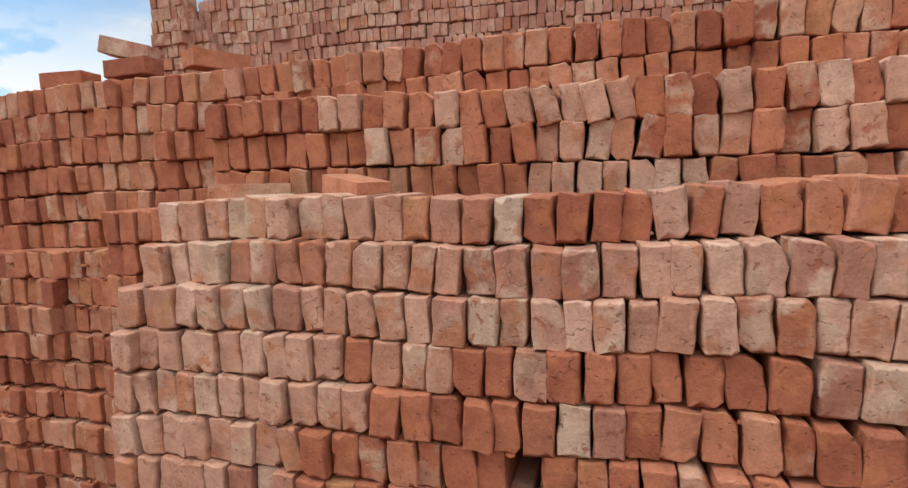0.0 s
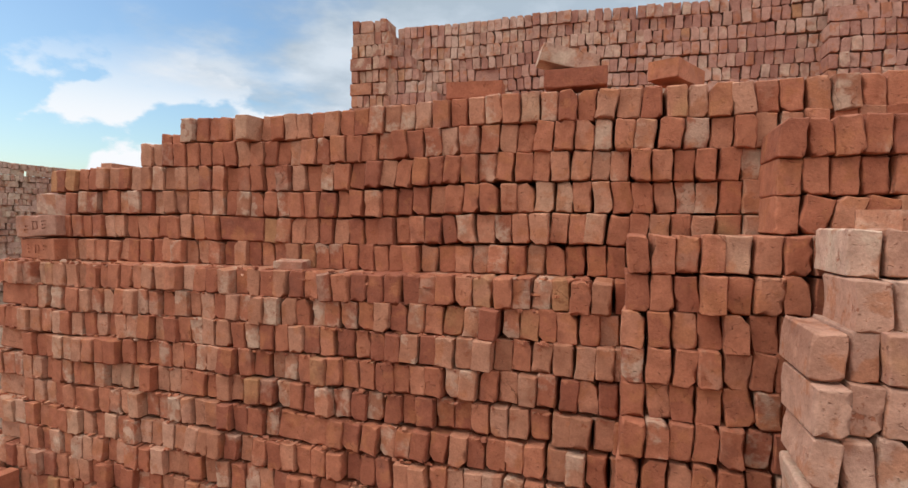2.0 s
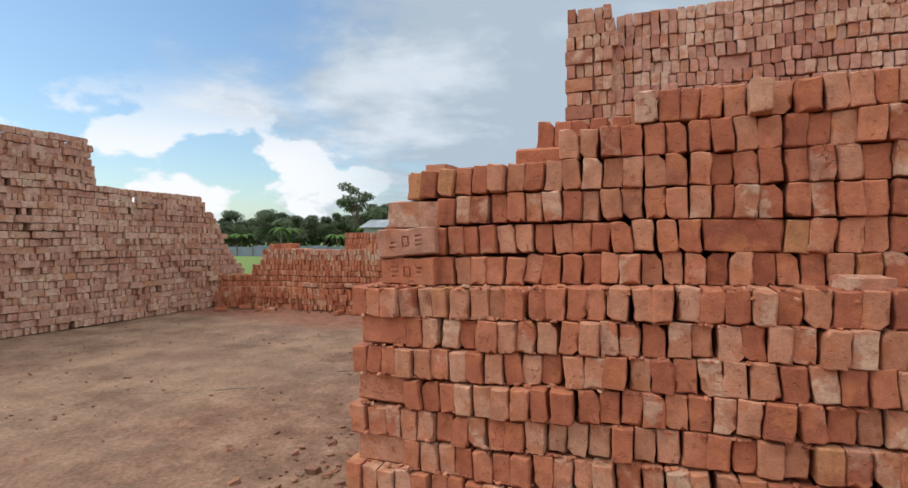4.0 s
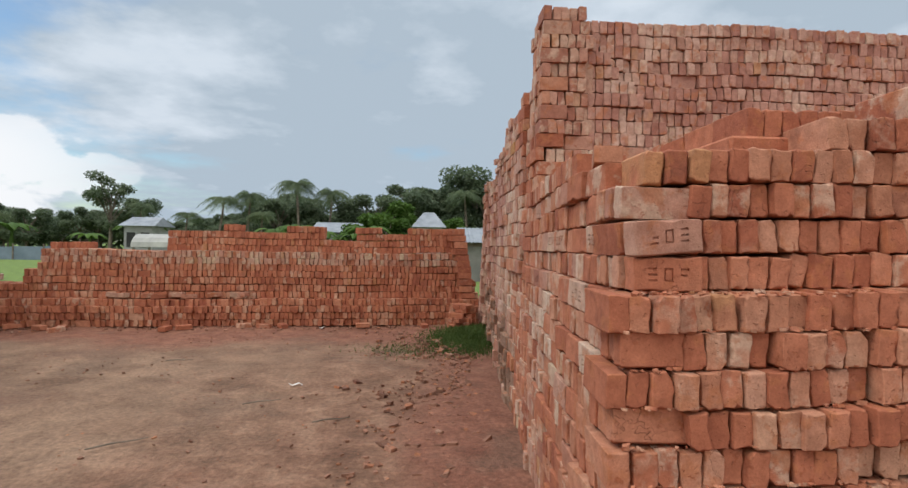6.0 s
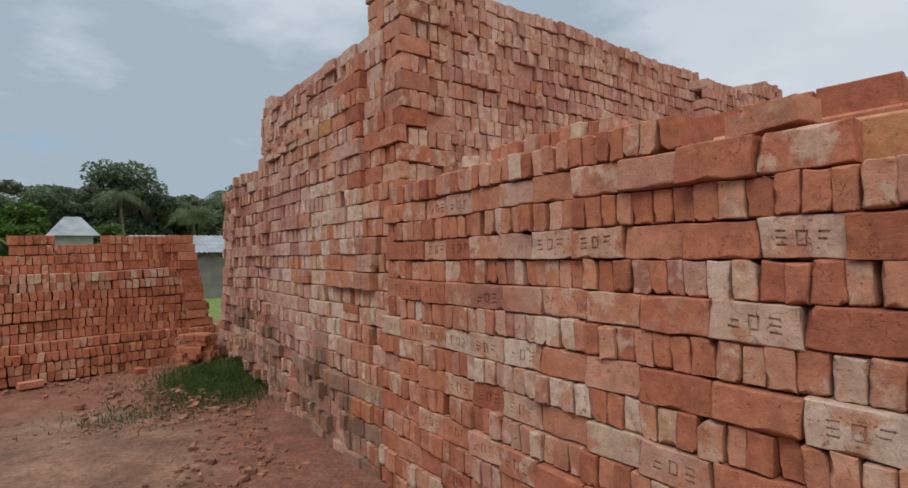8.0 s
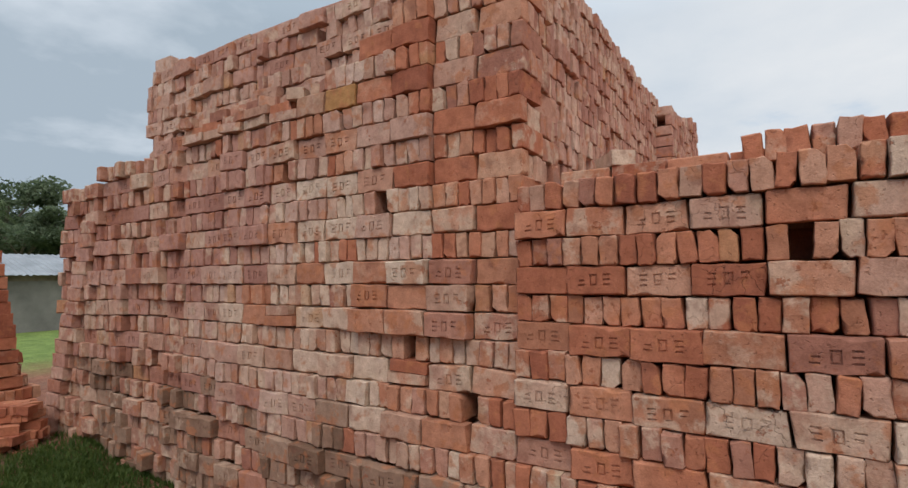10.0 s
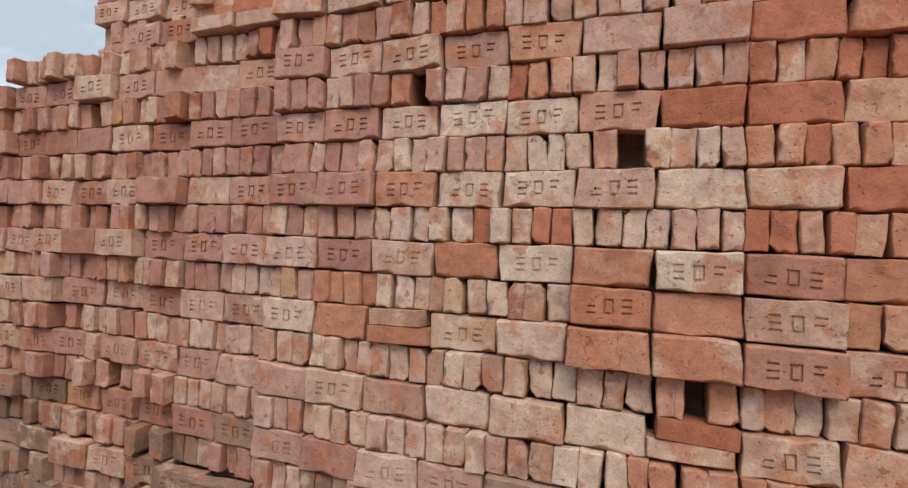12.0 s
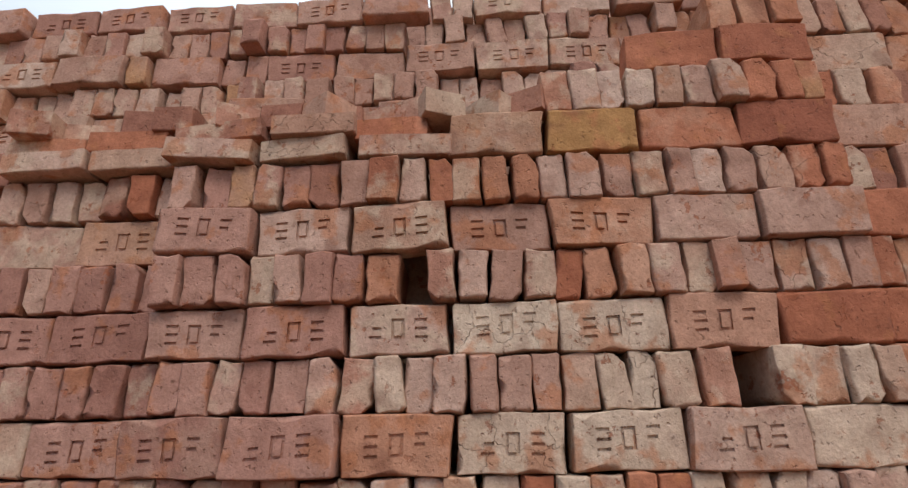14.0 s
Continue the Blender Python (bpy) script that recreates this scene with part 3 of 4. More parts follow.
            vs, loops, sizes, norms, fire = (np.concatenate(q) for q in (vs, loops, sizes, norms, fire))
            me = bpy.data.meshes.new("more_bricks")
            me.vertices.add(len(vs))
            me.vertices.foreach_set("co", vs.ravel())
            me.loops.add(len(loops))
            me.loops.foreach_set("vertex_index", loops.astype(np.int32))
            me.polygons.add(len(sizes))
            me.polygons.foreach_set("loop_start", (np.cumsum(sizes) - sizes).astype(np.int32))
            me.update(calc_edges=True)
            me.materials.append(material)
            me.attributes.new("firing", "FLOAT", "FACE").data.foreach_set("value", fire)
            set_normals(me, norms)
            ob = new("more_bricks", me)
            ob.parent = root
            tagged(ob, kind="stuff")
        return root


def loose_brick(kind, at, turn, material, label, variant=0):
    ob = new("loose_brick", brick_mesh(kind, variant % len(SHAPES[kind]), material))
    ob.matrix_world = pose(*at, *turn)
    return tagged(ob, label, "brick", "loose bricks")


# ---------------------------------------------------------------- ground
def ground_height(x, y):
    """Trodden earth, raised under the turf at the far end of the marked stack."""
    near = max(0.0, 1 - max(abs(x + 6), abs(y - 4)) / 14)
    z = near * (0.045 * noise.noise(Vector((x * 0.7, y * 0.7, 0))) + 0.02 * noise.noise(Vector((x * 2.9, y * 2.9, 3))))
    return z - 0.012 + 0.13 * math.exp(-((x + 4.3) / 0.55) ** 2 - ((y - 8.75) / 0.75) ** 2)


def make_ground():
    def axis(lo, hi, step, far):
        mid = list(np.arange(lo, hi + 1e-6, step))
        left, right, g = [], [], step
        p, q = lo, hi
        while q < far:
            g *= 1.5
            p, q = p - g, q + g
            left.append(p)
            right.append(q)
        return left[::-1] + mid + right

    xs, ys = axis(-14, 3, 0.2, 1800), axis(-3, 11, 0.2, 1800)
    verts, faces = [], []
    for j, y in enumerate(ys):
        for i, x in enumerate(xs):
            verts.append((x, y, ground_height(x, y)))
    w = len(xs)
    for j in range(len(ys) - 1):
        for i in range(w - 1):
            faces.append((j * w + i, j * w + i + 1, (j + 1) * w + i + 1, (j + 1) * w + i))
    me = mesh_from("ground", verts, faces, M_EARTH)
    me.polygons.foreach_set("use_smooth", [True] * len(faces))
    return tagged(new("ground", me), "bare trodden earth with red brick dust and patches of turf", "ground", kind="structure")


make_ground()


# ---------------------------------------------------------------- the low stack
FRONT, SIDE, EAST, BACK = (0, -1), (-1, 0), (1, 0), (0, 1)
low = Stack(21, M_RED)
STEP_IN = {12: 0.0, 13: 0.0, 14: 0.10, 15: 0.50, 16: 1.02, 17: 1.5}


def low_left(c):
    return STEP_IN.get(c, 0.0) + (0.245 if c % 2 == 1 else 0.0)


# below the ledge, then above it
low.blend(M_APRICOT, 0.26)
low.run((-4.90, 1.66), (2.6, 1.66), FRONT, 0, 11, "h", off=lambda c: 0.06 * (1 - c / 11), lo=lambda c: 0.245 * (c % 2), rise=0.022, marks=0.1, yaw=2.2, rough=0.012, lean=1.3)
ROOF = dict(rise=0.022, lean=1.7, marks=0.2, top=lambda s: 2.02 + 0.035 * max(0, s - 1.0))
low.run((-4.82, 1.80), (2.6, 1.80), FRONT, 0, 17, "h", first=11, lo=low_left, **ROOF)
low.run((-4.82, 1.80), (2.6, 1.80), FRONT, 0, 18, "h", first=17, lo=lambda c: 2.75, **ROOF)
low.material = M_PALE
low.run((-4.82, 1.80), (2.6, 1.80), FRONT, 0, 18, "h", first=17, lo=low_left, hi=lambda c: 4.67, **ROOF)
low.material = M_RED
low.blend(M_PALE, 0.30)
LOW_SIDE = [
    (1, "hhhhhhhhhhhh", "ararrpararra"), (2, "sWsMsssWsss ", "rarrarkarrar"), (3, "hhhhhhhhhhhh", "arrakrarrara"),
    (4, "sMWMWWsMsss ", "rraraprrapra"), (5, "hhhhhhhhhhhh", "prrarcarrara"), (6, "WWsWWMssWss ", "prrarcapkrra"),
    (7, "hhhhhhhhhhhh", "rakrcccrarar"), (8, "WMMMMWssssM ", "kracccrarrcp"), (9, "hhhhhhhhhhhh", "parapccrrapr"),
    (10, "WWWsWssssWs ", "arrakprarkra")]
LOW_SIDE_TOP = [
    (11, "hhhhhhhhhhhh", "rarrararrara"), (12, "sWMMssMMssM ", "rrarappprrka"), (13, "hhhhhhhhhhhh", "rarrararrara"),
    (14, "WsWWsssssss ", "rraprpapprra"), (15, "hhhhhhhhh   ", "rarrararrara")]
low.bond((-4.63, 4.60), (-4.85, 1.66), SIDE, 0, PITCH, LOW_SIDE, out=lambda c, col: 0.06 * (1 - c / 11))
low.run((-4.85, 1.66), (-4.63, 4.60), SIDE, 0, 1, "h", off=lambda c: 0.06)
low.bond((-4.60, 4.60), (-4.82, 1.80), SIDE, -0.003, PITCH, LOW_SIDE_TOP)
low.run((-4.50, 2.95), (-4.46, 3.7), SIDE, 0, 17, "h", first=16, rough=0.015, lean=2)
low.blend()
low.run((2.6, 1.8), (2.6, 4.6), EAST, 0, 17, "h", rough=0.006)
low.core((-4.52, 1.92, 0), (2.45, 4.56, 1.25))
low.core((-4.46, 2.04, 1.25), (2.45, 4.56, 1.64))
low.core((-4.3, 2.02, 1.64), (2.45, 4.56, 1.875))
low.core((-4.46, 2.26, 1.64), (-4.25, 4.56, 1.84))
low.fill((-4.22, 2.06), (2.5, 4.55), 1.99, 0.012)
low.build("long low stack of red clay bricks set on edge", (-4.8, 1.8), (-4.4, 1.75, 1.2))

# ---------------------------------------------------------------- the stack in front of it
front = Stack(33, M_PALE)
BULGE = {12: 0.09, 11: 0.15, 10: 0.175, 9: 0.19, 8: 0.205, 7: 0.215}


def bulge(c, col=0):
    return BULGE.get(c, 0.22 + 0.008 * (7 - c))


FRONT_BOND = [(12, "bpbbpprprrbcbbpbpbkk"), (11, "bppbbkkbkbkkkbpbkpkk"), (10, "bbkbbpbbpbbkbbpkkkkk"), (9, "bbbbbrrrrkrrrkrrrrrr"), (8, "bbbbrrkrrrrkrrrrrrrr"), (7, "bbbrrrrrrkrrrrrrrrrr"), (6, "bbprrprrrrrrrrrrrrrr")]
for x0, rows in ((-1.24, FRONT_BOND[:2]), (-1.33, FRONT_BOND[2:])):
    front.bond((x0, 1.33), (2.6, 1.33), FRONT, 0.03, PITCH, [(c, "h" * 20, q) for c, q in rows], out=bulge, rise=0.012, lean=2.0, sag=0.05, mix=0.10)
front.material = M_RED
front.blend(M_BEIGE, 0.15)
front.run((-1.33, 1.33), (2.6, 1.33), FRONT, 0.03, 6, "h", off=bulge, rise=0.012, lean=1.9, marks=0.0, sag=0.05, odd=0.0)
front.material = M_PALE
front.run((2.6, 1.2), (2.6, 1.8), EAST, 0, 13, "h")
front.core((-1.16, 1.43, 0), (2.5, 1.62, 1.26))
front.core((-1.05, 1.56, 1.2), (2.5, 1.62, 1.45))
front.build("stack of pale and orange clay bricks with a sagging face", (-1.2, 1.3), (-0.2, 1.2, 1.35))

upper = Stack(37, M_RED)
upper.blend(M_BEIGE, 0.32)
upper.run((-1.32, 1.57), (2.6, 1.57), FRONT, 1.54, 3, "h", rise=0.02, lean=3.0, sag=0.06, marks=0.0, odd=0.0)
upper.build("two leaning rows of red bricks on top of the front stack", (-1.2, 1.6), (-0.2, 1.6, 1.7))

step = Stack(39, M_RED)
step.run((-1.74, 1.50), (-1.04, 1.50), FRONT, 0, 13, "h", off=lambda c: 0.05 * (1 - c / 12), rise=0.03, lean=1.8, odd=0.0, marks=0.0)
step.build("narrow stepped pile of red bricks between two stacks", (-1.5, 1.6), (-1.5, 1.5, 1.0))

plinth = Stack(41, M_RED)
for x0, x1, y0 in ((-5.22, -4.66, 1.36), (-3.95, -2.95, 1.38)):
    plinth.run((x0, y0), (x1, y0), FRONT, 0, 2, "h", rough=0.02, lean=2.0, marks=0.0)
    plinth.run((x0, y0 - 0.2), (x1 - 0.1, y0 - 0.2), FRONT, 0, 1, "h", rough=0.03, lean=2.0, marks=0.0)
plinth.build("low spread of red bricks along the stack's foot", (-4.5, 1.4), (-4.9, 1.4, 0.2))

# ---------------------------------------------------------------- the tall stack
tall = Stack(51, M_ROSE)
tall.blend(M_DUSK, 0.55)
tall.run((-4.05, 4.80), (-0.2, 4.80), FRONT, 1.76, 15, "h", marks=0.2, lean=0.8, top=lambda s: 3.60 if s < 0.5 else 3.52)
tall.run((-0.3, 4.62), (1.8, 4.62), FRONT, 1.76, 17, "h", marks=0.2, lean=0.8, top=lambda s: 3.46 if s < 1.0 else 3.54 if s < 1.5 else 3.64)
tall.run((1.8, 4.62), (1.8, 8.25), EAST, 0, 30, "h", rough=0.006)
tall.run((-4.2, 8.25), (1.8, 8.25), BACK, 0, 29, "h", rough=0.006)
tall.run((-4.22, 5.0), (-4.22, 8.25), SIDE, 1.88, 14, "mix", marks=0.5, top=lambda s: 3.34, yaw=2.2, rough=0.016, miss=0.01, off=lambda c: 0.0)
tall.run((-4.05, 4.66), (-3.3, 4.66), FRONT, 1.76, 15, "h", marks=0.1, lean=2, top=lambda s: 3.40 - 1.25 * s)
tall.core((-4.0, 4.98, 0), (1.65, 8.1, 3.35))
tall.fill((-3.95, 5.05), (1.75, 8.2), 3.49)
tall.build("tall stack of pinkish clay bricks, several tiers high", (-3, 6), (-4.2, 6.2, 2.7))

# both walls of this corner share their courses
RISE, BED = 0.1245, 0.0735
pillar = Stack(57, M_PINK)
pillar.blend(M_CHALK, 0.15)
pillar.run((-4.575, 4.605), (-4.06, 4.605), FRONT, BED, 28, "mix", first=13, pitch=RISE, phase=0, off=lambda c: -0.001 * (c - 13), marks=0.1, lo=lambda c: 0.0045 * c + (0.078 if c % 2 else 0.245), lean=0.8)
ENDS = [(c, "hh" if c % 2 == 0 else "ss", q) for c, q in zip(range(-1, 28), "mm mm mm mr mm ka ak ar pa cp pa ca ka rr ar ra rr ar rr kr kk rk ka ka kk rk ka kk kk".split())]
ENDS[8:13] = [(7, "Ws", "pa"), (8, "hh", "cp"), (9, "MW", "kp"), (10, "Mh", "ca"), (11, "Ws", "ka")]
pillar.bond((-4.575, 5.10), (-4.575, 4.605), SIDE, BED, RISE, ENDS, out=lambda c, col: -0.0045 * c + 0.012 * max(0, 10 - c) + (0.045 if col == 0 and 8 < c < 12 else 0.0))
pillar.core((-4.45, 4.566, 0), (-3.9, 4.72, 1.62))
pillar.core((-4.36, 4.66, 0), (-4.0, 5.0, 3.3))
pillar.build("tall end column of clay bricks at the corner", (-4.4, 4.8), (-4.5, 4.8, 1.7))

ledge = Stack(61, M_PINK)
ledge.blend(M_CHALK, 0.20)
LEDGE_BOND = [
    (4, "hhhhhhhhh", "mdemeemec"), (5, "MMWsWMsss", "dmedeemcc"), (6, "hhhhhhhhh", "eeecececa"), (7, "MssMssssf", "eeeccccca"),
    (8, "hhhhhhhhk", "eecccccca"), (9, "MMMsfWsss", "eecaaccaa"), (10, "hhhhhhhWs", "deeacccaa"), (11, "MWWMWsMsM", "deedcacac"),
    (12, "hhhhhhhhh", "ddddeccce"), (13, "sMMWMWMWs", "cdddaccec"), (14, "hhhhhhhkh", "ddddeeccc"), (15, "WMMWWMMMs", "ddddeccbr"),
    (16, "hhhhkhhhh", "ddddaeaee"), (17, "sWMMWMMss", "eddeceaee"), (18, "hhhhhhhhh", "eeddeaeer"), (19, "fffffssss", "ecececorr"),
    (20, "      hhh", "eeeeeeeer"), (21, "       ss", "eeeeeeerr"), (22, "        h", "eeeeeeeer")]
ledge.bond((-4.53, 7.29), (-4.53, 5.10), SIDE, BED, RISE, LEDGE_BOND, out=lambda c, col: 0.018 * max(0, 10 - c) * col / 8 - 0.045 * (col < 2) + (0.06 if col > 6 and 8 < c < 12 else 0.0), mix=0.12)
ledge.blend(M_BROWN, 0.6)
ledge.run((-4.67, 5.10), (-4.50, 7.30), SIDE, BED, 4, "mix", first=-1, rough=0.020, lean=1.8, yaw=3.2, miss=0.02, phase=1, pitch=RISE, marks=0.7)
LEDGE = dict(phase=1, pitch=RISE, marks=0.7, hi=lambda c: 0.010 * c)
ledge.run((-4.48, 7.30), (-4.42, 9.45), SIDE, BED, 6, "mix", first=-1, rough=0.024, lean=1.8, yaw=3.2, miss=0.028, **LEDGE)
ledge.blend(M_DUSK, 0.3)
ledge.run((-4.48, 7.30), (-4.42, 9.45), SIDE, BED, 10, "mix", first=6, rough=0.024, lean=1.8, yaw=3.2, miss=0.028, **LEDGE)
ledge.run((-4.48, 7.30), (-4.42, 9.45), SIDE, BED, 21, "mix", first=10, rough=0.020, lean=1.6, yaw=2.4, miss=0.02, top=lambda s: 2.56 - 0.10 * s - (0.06 if s > 1.2 else 0), **LEDGE)
ledge.run((-4.5, 9.55), (-2.2, 9.55), BACK, 0, 17, "h", off=lambda c: -0.045 * c)
ledge.core((-4.32, 5.15, 0), (-2.2, 8.4, 2.36))
ledge.core((-4.32, 8.4, 0), (-2.2, 8.72, 2.0))
ledge.core((-4.32, 8.7, 0), (-2.2, 9.1, 1.2))
ledge.fill((-4.3, 7.95), (-2.2, 8.5), 2.47)
ledge.build("clay brick stack with pressed maker's marks on many bricks", (-4.4, 7), (-4.55, 6.0, 1.6), 320)

# ---------------------------------------------------------------- the low boundary stack behind the yard
far = Stack(71, M_RED)


def far_top(s):
    x = -12.9 + s
    for lim, z in ((-12.0, 0.75), (-11.8, 1.0), (-11.2, 1.38), (-9.9, 1.28), (-8.95, 1.68), (-8.7, 1.78), (-7.85, 1.70), (-7.2, 1.82), (-6.62, 1.58), (-5.6, 1.72), (-5.4, 1.82)):
        if x < lim:
            return z
    return 1.74


far.run((-13.0, 8.95), (-4.42, 9.73), FRONT, 0, 4, "h", off=lambda c: 0.0 if c < 3 else -0.05, rough=0.02, lean=2)
far.run((-13.0, 9.15), (-4.48, 9.93), FRONT, 0, 9, "h", first=4, off=lambda c: 0.05 - 0.01 * (c - 4), hi=lambda c: 0.03 * (c - 4), top=lambda s: far_top(s))
far.run((-13.0, 9.42), (-4.74, 10.17), FRONT, 0, 16, "h", first=10, top=lambda s: far_top(s))
far.run((-4.46, 9.78), (-4.60, 10.2), EAST, 0, 15, "h", off=lambda c: -0.018 * c)
far.run((-13.0, 9.66), (-4.9, 10.42), BACK, 0, 15, "h", top=lambda s: far_top(s), rough=0.006)
far.material = M_PALE
far.run((-13.0, 9.15), (-4.64, 9.92), FRONT, 0, 11, "h", first=9, off=lambda c: -0.01, top=lambda s: far_top(s))
far.build("low weathered boundary stack of red bricks", (-8, 9.6), (-5.5, 9.7, 0.9))

left = Stack(77, M_ROSE)
left.blend(M_CHALK, 0.3)


def left_top(s):
    y = 2.0 + s
    if y < 6.35:
        return 3.22 + 0.03 * y - 0.05
    if y < 8.75:
        return 2.46
    return 2.46 - (y - 8.75) * 1.55


left.run((-13.1, 2.0), (-13.1, 9.9), EAST, 0, 29, "mix", marks=0.0, top=left_top, off=lambda c: 0.15 - 0.006 * c, rough=0.028, yaw=3, lean=2, miss=0.02)
left.run((-13.6, 2.0), (-13.1, 2.0), FRONT, 0, 28, "h")
left.core((-13.7, 2.1, 0), (-13.24, 6.2, 3.0))
left.core((-13.7, 6.2, 0), (-13.24, 8.7, 2.2))
left.core((-13.7, 8.7, 0), (-13.24, 9.3, 1.2))
left.build("high boundary stack of pinkish bricks stepping down at its end", (-13.3, 6), (-13.1, 7.5, 1.4))


# ---------------------------------------------------------------- rubble, litter, turf
def chips(name, spots, label, material, seed):
    """Broken bits of brick: squashed, jittered blocks."""
    rng = random.Random(seed)
    vs, fs = [], []
    cube = [(0, 1, 3, 2), (4, 6, 7, 5), (0, 4, 5, 1), (2, 3, 7, 6), (0, 2, 6, 4), (1, 5, 7, 3)]
    for x, y, z, s in spots:
        e = Euler((rng.uniform(-0.3, 0.3), rng.uniform(-0.3, 0.3), rng.uniform(0, 6.3)))
        sc = (s, s * rng.uniform(0.45, 0.9), s * rng.uniform(0.25, 0.55))
        base = len(vs)
        for c in CORNERS:
            p = Vector([c[i] * sc[i] * rng.uniform(0.5, 1.0) for i in range(3)])
            p.rotate(e)
            vs.append((x + p.x, y + p.y, z + sc[2] * 0.6 + p.z))
        fs += [tuple(base + i for i in f) for f in cube]
    me = mesh_from(name, vs, fs, material)
    me.attributes.new("firing", "FLOAT", "FACE").data.foreach_set("value", np.repeat([rng.random() for _ in spots], 6))
    return tagged(new(name, me), label, "rubble", kind="stuff")


rr = random.Random(5)
spots = []
for _ in range(1700):
    y = rr.uniform(1.2, 9.0)
    x = -4.98 - abs(rr.gauss(0, 0.55)) + 0.08 * (y > 4.6)
    spots.append((x, y, -0.012, rr.choice((0.007, 0.01, 0.014, 0.018, 0.024, 0.036)) * rr.uniform(0.7, 1.5)))
for _ in range(260):
    spots.append((rr.gauss(-5.9, 0.35), rr.gauss(6.6, 0.28), -0.01, rr.uniform(0.012, 0.035)))
for _ in range(1200):
    spots.append((rr.uniform(-12.5, -5), rr.uniform(2, 9.4), -0.012, rr.choice((0.006, 0.009, 0.014)) * rr.uniform(0.7, 1.5)))
for _ in range(320):
    x = rr.uniform(-12.8, -4.7)
    spots.append((x, 8.9 + (x + 13) * 0.09 - abs(rr.gauss(0, 0.2)), -0.01, rr.uniform(0.01, 0.035)))
chips("brick_rubble", spots, "scattered chips and lumps of broken red brick on the earth", M_CLOD, 6)
spots = [(rr.uniform(-4.8, -1.8), rr.uniform(1.64, 1.79), 1.292 + 0.0, rr.uniform(0.006, 0.016)) for _ in range(170)]
spots += [(rr.uniform(-1.2, 0.9), rr.uniform(1.21, 1.32), 1.292, rr.uniform(0.005, 0.014)) for _ in range(60)]
spots += [(rr.uniform(-1.2, 0.9), rr.uniform(1.36, 1.55), 1.535, rr.uniform(0.006, 0.016)) for _ in range(60)]
for _ in range(1300):
    c = rr.randrange(2, 12)
    x, z = rr.uniform(-4.85, -1.6), c * PITCH
    spots.append((x, 1.66 - 0.06 * (1 - c / 11) + rr.uniform(-0.004, 0.02), z + 0.022 * (x + 4.9) * min(1.0, z) - 0.005, rr.choice((0.004, 0.006, 0.008, 0.011, 0.015)) * rr.uniform(0.8, 1.2)))
for _ in range(160):
    c = rr.randrange(6, 13)
    spots.append((rr.uniform(-1.2, 0.9), 1.335 - BULGE.get(c, 0.22) + rr.uniform(0.0, 0.05), 0.03 + c * PITCH + 0.008, rr.uniform(0.004, 0.012)))
chips("brick_crumbs", spots, "crumbs of red brick lying on the stack's ledges", M_CHIP, 8)


def turf(name, centre, spread, count, seed):
    rng = random.Random(seed)
    vs, fs = [], []
    for _ in range(count):
        x, y = rng.gauss(centre[0], spread[0]), rng.gauss(centre[1], spread[1])
        x = min(x, -4.46)
        g = ground_height(x, y) - 0.004
        h, a, w = rng.uniform(0.02, 0.065), rng.uniform(0, 6.3), rng.uniform(0.003, 0.006)
        dx, dy = math.cos(a), math.sin(a)
        b = rng.uniform(0.01, 0.05)
        i = len(vs)
        vs += [(x - dy * w, y + dx * w, g), (x + dy * w, y - dx * w, g), (x + dx * b * 0.4 + dy * w * 0.7, y + dy * b * 0.4 - dx * w * 0.7, g + h * 0.6), (x + dx * b * 0.4 - dy * w * 0.7, y + dy * b * 0.4 + dx * w * 0.7, g + h * 0.6), (x + dx * b, y + dy * b, g + h)]
        fs += [(i, i + 1, i + 2, i + 3), (i + 3, i + 2, i + 4)]
    me = mesh_from(name, vs, fs, M_TURF)
    return tagged(new(name, me), "short green grass growing at the foot of the stack", "grass", kind="stuff")


turf("grass", (-4.85, 8.15), (0.27, 0.46), 13000, 3)
turf("grass", (-5.6, 7.4), (0.4, 0.3), 700, 4)

LB = "red clay brick lying loose "
loose_brick("s", (-1.99, 1.93, 2.20), (90, 14, 12), M_PALE, "pale clay brick lying tilted on the low stack")
loose_brick("s", (-1.95, 1.90, 2.115), (90, 0, -4), M_RED, LB + "on the low stack", 3)
loose_brick("s", (-2.37, 1.95, 2.10), (90, 0, 3), M_RED, LB + "on the low stack", 4)
loose_brick("s", (-1.58, 1.97, 2.13), (90, 0, 62), M_RED, LB + "on the low stack", 5)
loose_brick("s", (-1.05, 1.425, 1.575), (90, 0, 38), M_RED, LB + "flat on the front stack's ledge", 2)
loose_brick("s", (-0.70, 1.425, 1.585), (90, 7, -36), M_RED, LB + "flat on the front stack's ledge", 6)
loose_brick("h", (-3.13, 1.75, 1.33), (90, 0, 12), M_PALE, "broken pale brick lying on the low stack's ledge", 3).scale = (0.55, 1, 1)
loose_brick("m", (-4.68, 1.755, 1.352), (0, 0, 2), M_RED, "red clay brick with a pressed mark on the corner ledge", 1)
loose_brick("m", (-4.685, 1.745, 1.470), (0, 176, 9), M_PALE, "pale clay brick with a pressed mark on the corner ledge", 2)
loose_brick("s", (-4.10, 4.30, 2.028), (90, 0, 35), M_CHALK, "broken pale brick lying on top of the low stack", 9)
loose_brick("s", (-4.70, 2.26, 1.806), (90, 3, 74), M_APRICOT, "broken red brick lying flat on the corner of the low stack", 11)
